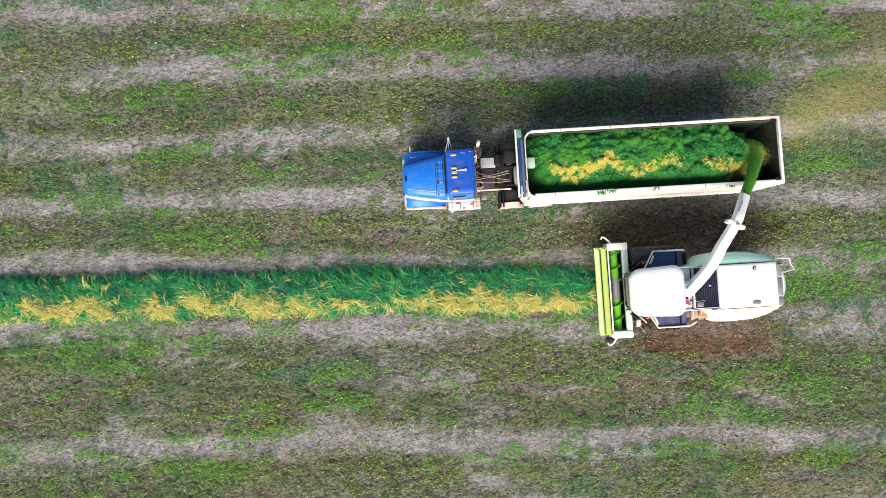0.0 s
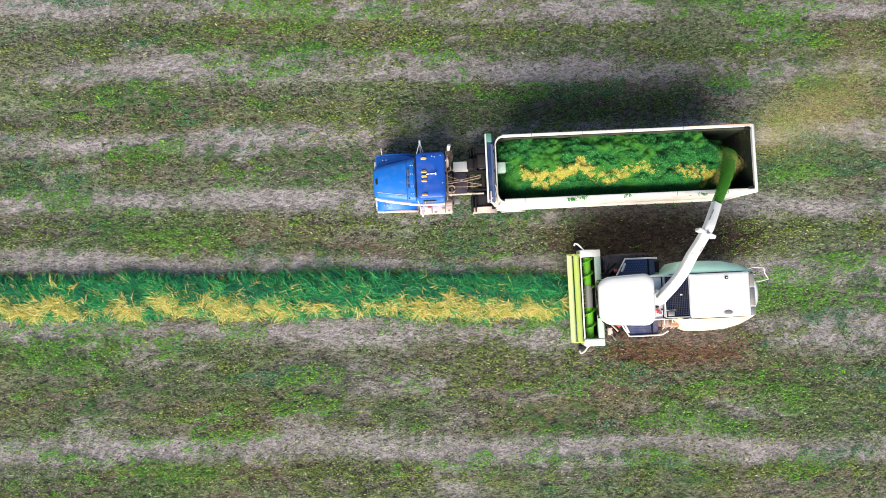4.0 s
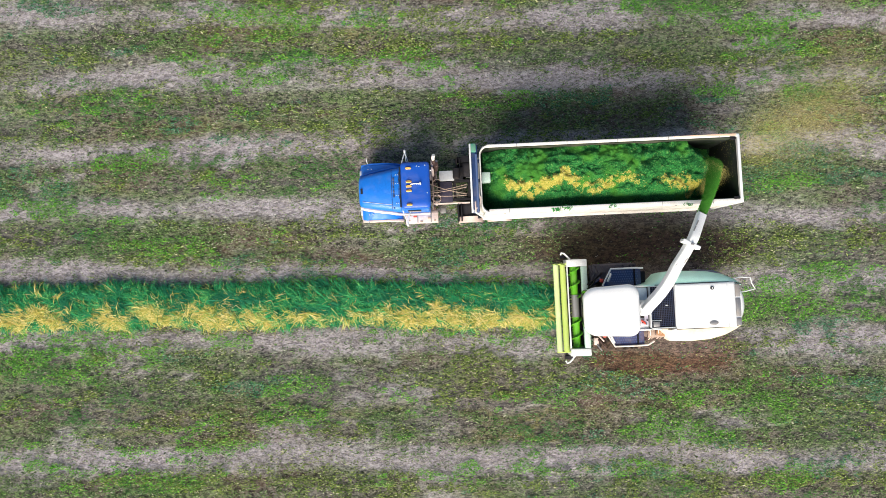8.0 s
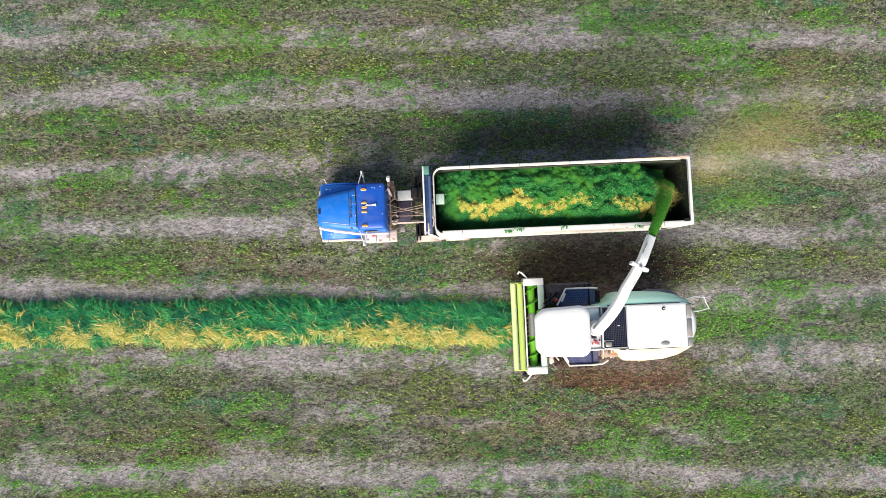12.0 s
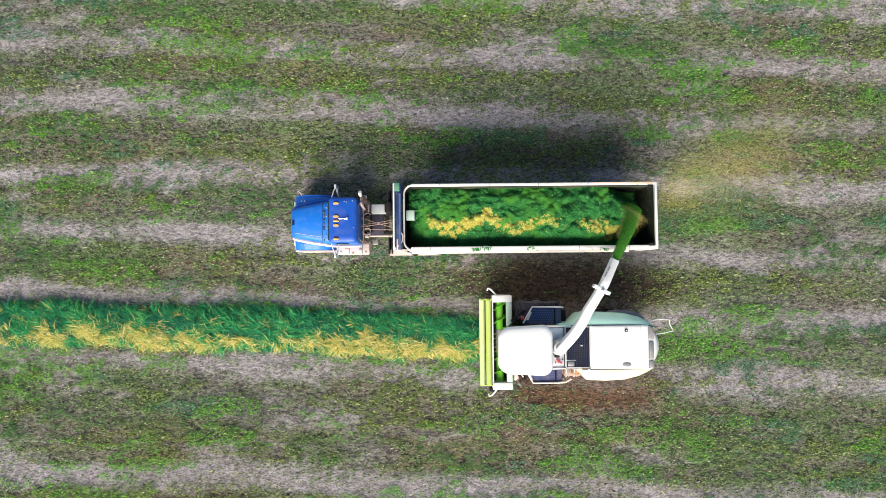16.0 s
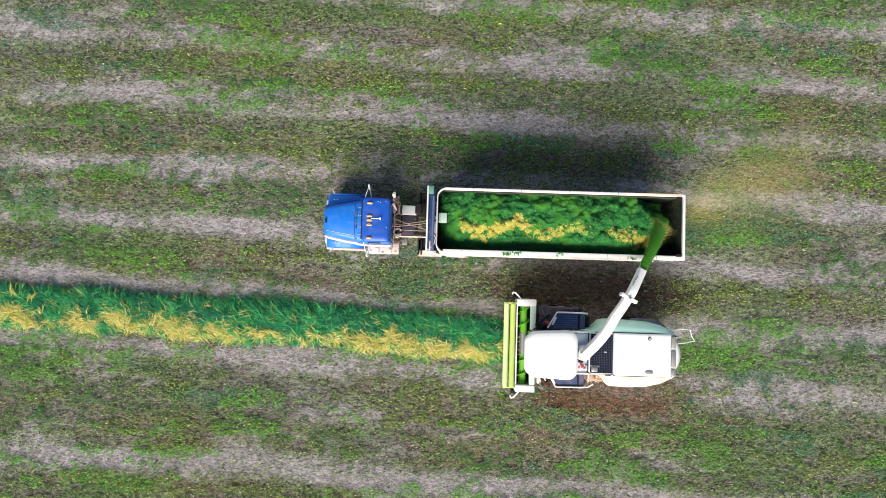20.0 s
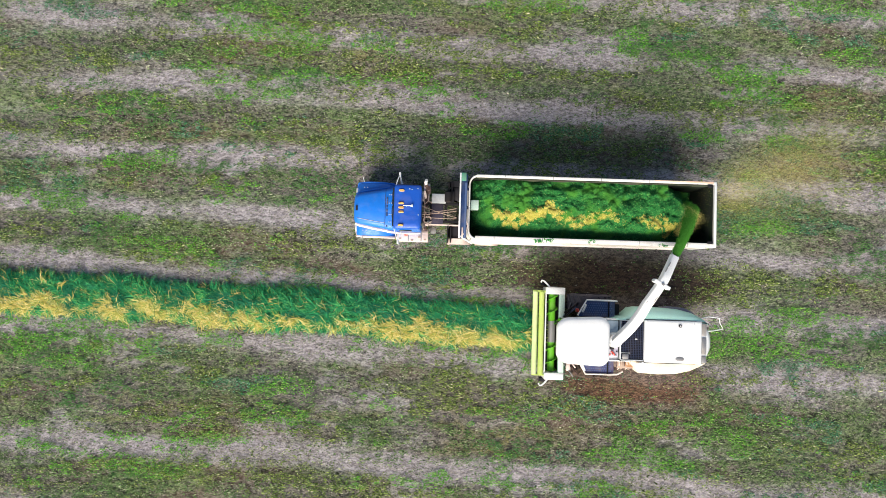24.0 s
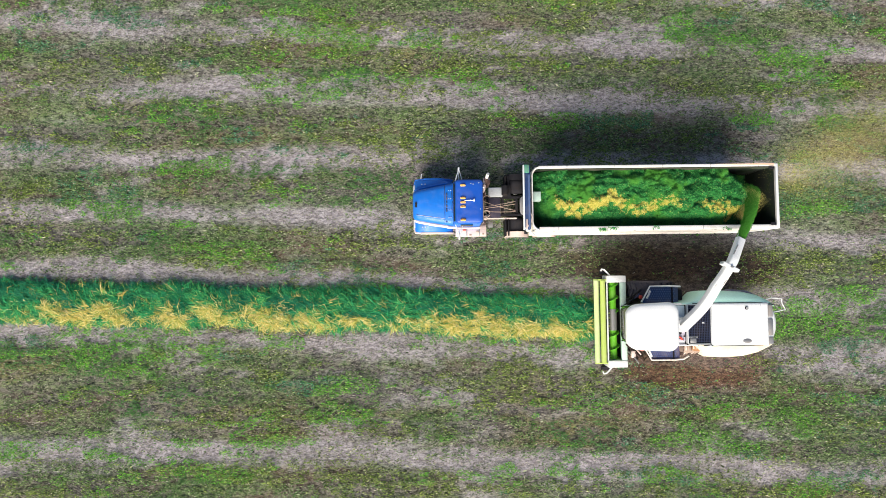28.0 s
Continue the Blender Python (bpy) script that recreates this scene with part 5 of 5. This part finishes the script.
        rings.append([p + side * w - up * h, p + side * w + up * h * 0.8, p + side * w * 0.8 + up * h, p - side * w * 0.8 + up * h, p - side * w + up * h * 0.8, p - side * w - up * h])
    spout = part("spout", loft(rings), WHITE, hv, "long white discharge spout", 50)
    part("turret", tube([(7.2, HY, 2.5), (7.2, HY, 2.95), (7.2, HY, 3.25)], [0.34, 0.33, 0.28], 20), WHITE, spout)
    part("turret_ring", tube([(7.2, HY, 2.7), (7.2, HY, 2.8)], 0.4, 24), DARK, spout)

    def along(q, up=0.0, off=0.0):
        p = base + plan * q + side * off
        return Vector((p.x, p.y, 3.2 + 1.3 * math.sin(min(1, q * 1.25) * math.pi / 2) - 0.3 * max(0, q - 0.75) / 0.25 + up))

    turn = Matrix.Rotation(math.atan2(way.y, way.x), 4, "Z")
    for q in (0.68,):
        one = box(-0.07, 0.07, -0.36, 0.36, -0.16, 0.2, 0.03)
        bmesh.ops.transform(one, verts=one.verts, matrix=Matrix.Translation(along(q)) @ turn)
        part("spout_flange", one, WHITE, spout, "white spout joint flange")
    one = box(-0.05, 0.05, -0.05, 0.05, 0.2, 0.27, 0.02)
    bmesh.ops.transform(one, verts=one.verts, matrix=Matrix.Translation(along(0.68)) @ turn)
    part("joint_pin", one, STEEL, spout)
    for q, off in ((0.42, 0.1), (0.5, -0.12), (0.8, 0.14), (0.86, 0.12)):
        part("spout_bracket", tube([along(q, 0.16, off), along(q + 0.05, 0.2, off)], 0.025, 6), STEEL, spout)
    flap = loft([[along(1.0 + d, -0.15 * d * 8 + dz, o) for o, dz in ((-0.17, 0), (0.17, 0), (0.17, 0.03), (-0.17, 0.03))] for d in (0, 0.03, 0.06)])
    part("spout_flap", flap, WHITE, spout)
    part("beacon", tube([(6.3, HY + 0.7, 3.8), (6.3, HY + 0.7, 3.83)], 0.02, 8), WHITE, cab)
    return tip, way


pm = bmesh.new()
bmesh.ops.create_circle(pm, cap_ends=True, segments=6, radius=0.032)
PERF = bpy.data.meshes.new("perforation")
pm.to_mesh(PERF)
pm.free()
TIP, WAY = build_harvester()


# ---- fodder in flight ----
def build_stream():
    n = 70000
    q = np.random.rand(n) ** 0.85
    dx, dy = WAY.x, WAY.y
    reach = 2.6
    spread = 0.13 + 0.1 * q + 0.14 * q ** 3
    r, a = np.random.rand(n) ** 0.5 * spread, np.random.uniform(0, 6.28, n)
    bend = 0.06 * q ** 2
    x = TIP.x + dx * reach * q * (1 - bend) - dy * r * np.cos(a) + np.random.normal(0, 0.03, n)
    y = TIP.y + dy * reach * q + dx * r * np.cos(a) + np.random.normal(0, 0.03, n)
    z = TIP.z - 0.15 - 1.2 * q ** 2 + r * np.sin(a)
    me = shards("fodder_stream", np.stack([x, y, z], 1), np.random.uniform(0, 6.28, n), np.random.gamma(4, 0.008, n) + 0.015, np.random.uniform(0.01, 0.022, n), STREAM, 0.9)
    tagged(new("fodder_stream", me), "jet of chopped green fodder blown from the spout", "fodder", kind="stuff")
    n1, n2 = 42000, 170000
    q = np.random.rand(n1) ** 0.8
    fan = np.random.normal(0, 0.1 + 0.17 * q, n1)
    x1, y1 = 9.75 + 0.65 * q + 0.8 * fan, -0.95 + 1.1 * q - 0.5 * fan
    z1 = np.random.normal(3.3, 0.22, n1)
    q = np.random.rand(n2)
    x2 = 11.7 + 6.0 * q + np.random.normal(0, 0.4 + 0.9 * q, n2)
    y2 = 0.9 + 2.4 * q + np.random.normal(0, 0.5 + 1.0 * q, n2)
    z2 = 3.3 - 0.9 * q + np.random.normal(0, 0.2 + 0.4 * q, n2)
    x, y, z = np.concatenate([x1, x2]), np.concatenate([y1, y2]), np.concatenate([z1, z2])
    inside = (x < X1) & (abs(y) < HW)
    z = np.where(inside, np.maximum(z, load_height(x, y) + 0.05), np.maximum(z, 0.3))
    keep = ~(((abs(x - X1) < 0.12) & (abs(y) < HW + 0.1)) | ((abs(abs(y) - HW) < 0.12) & (x < X1)))
    m = keep.sum()
    me = shards("chaff_cloud", np.stack([x, y, z], 1)[keep], np.random.uniform(0, 6.28, m), np.random.uniform(0.004, 0.01, m), np.random.uniform(0.004, 0.008, m), CHAFF, 0.9)
    tagged(new("chaff_cloud", me), "thin drift of yellow chaff behind the trailer", "chaff", kind="stuff")


build_stream()
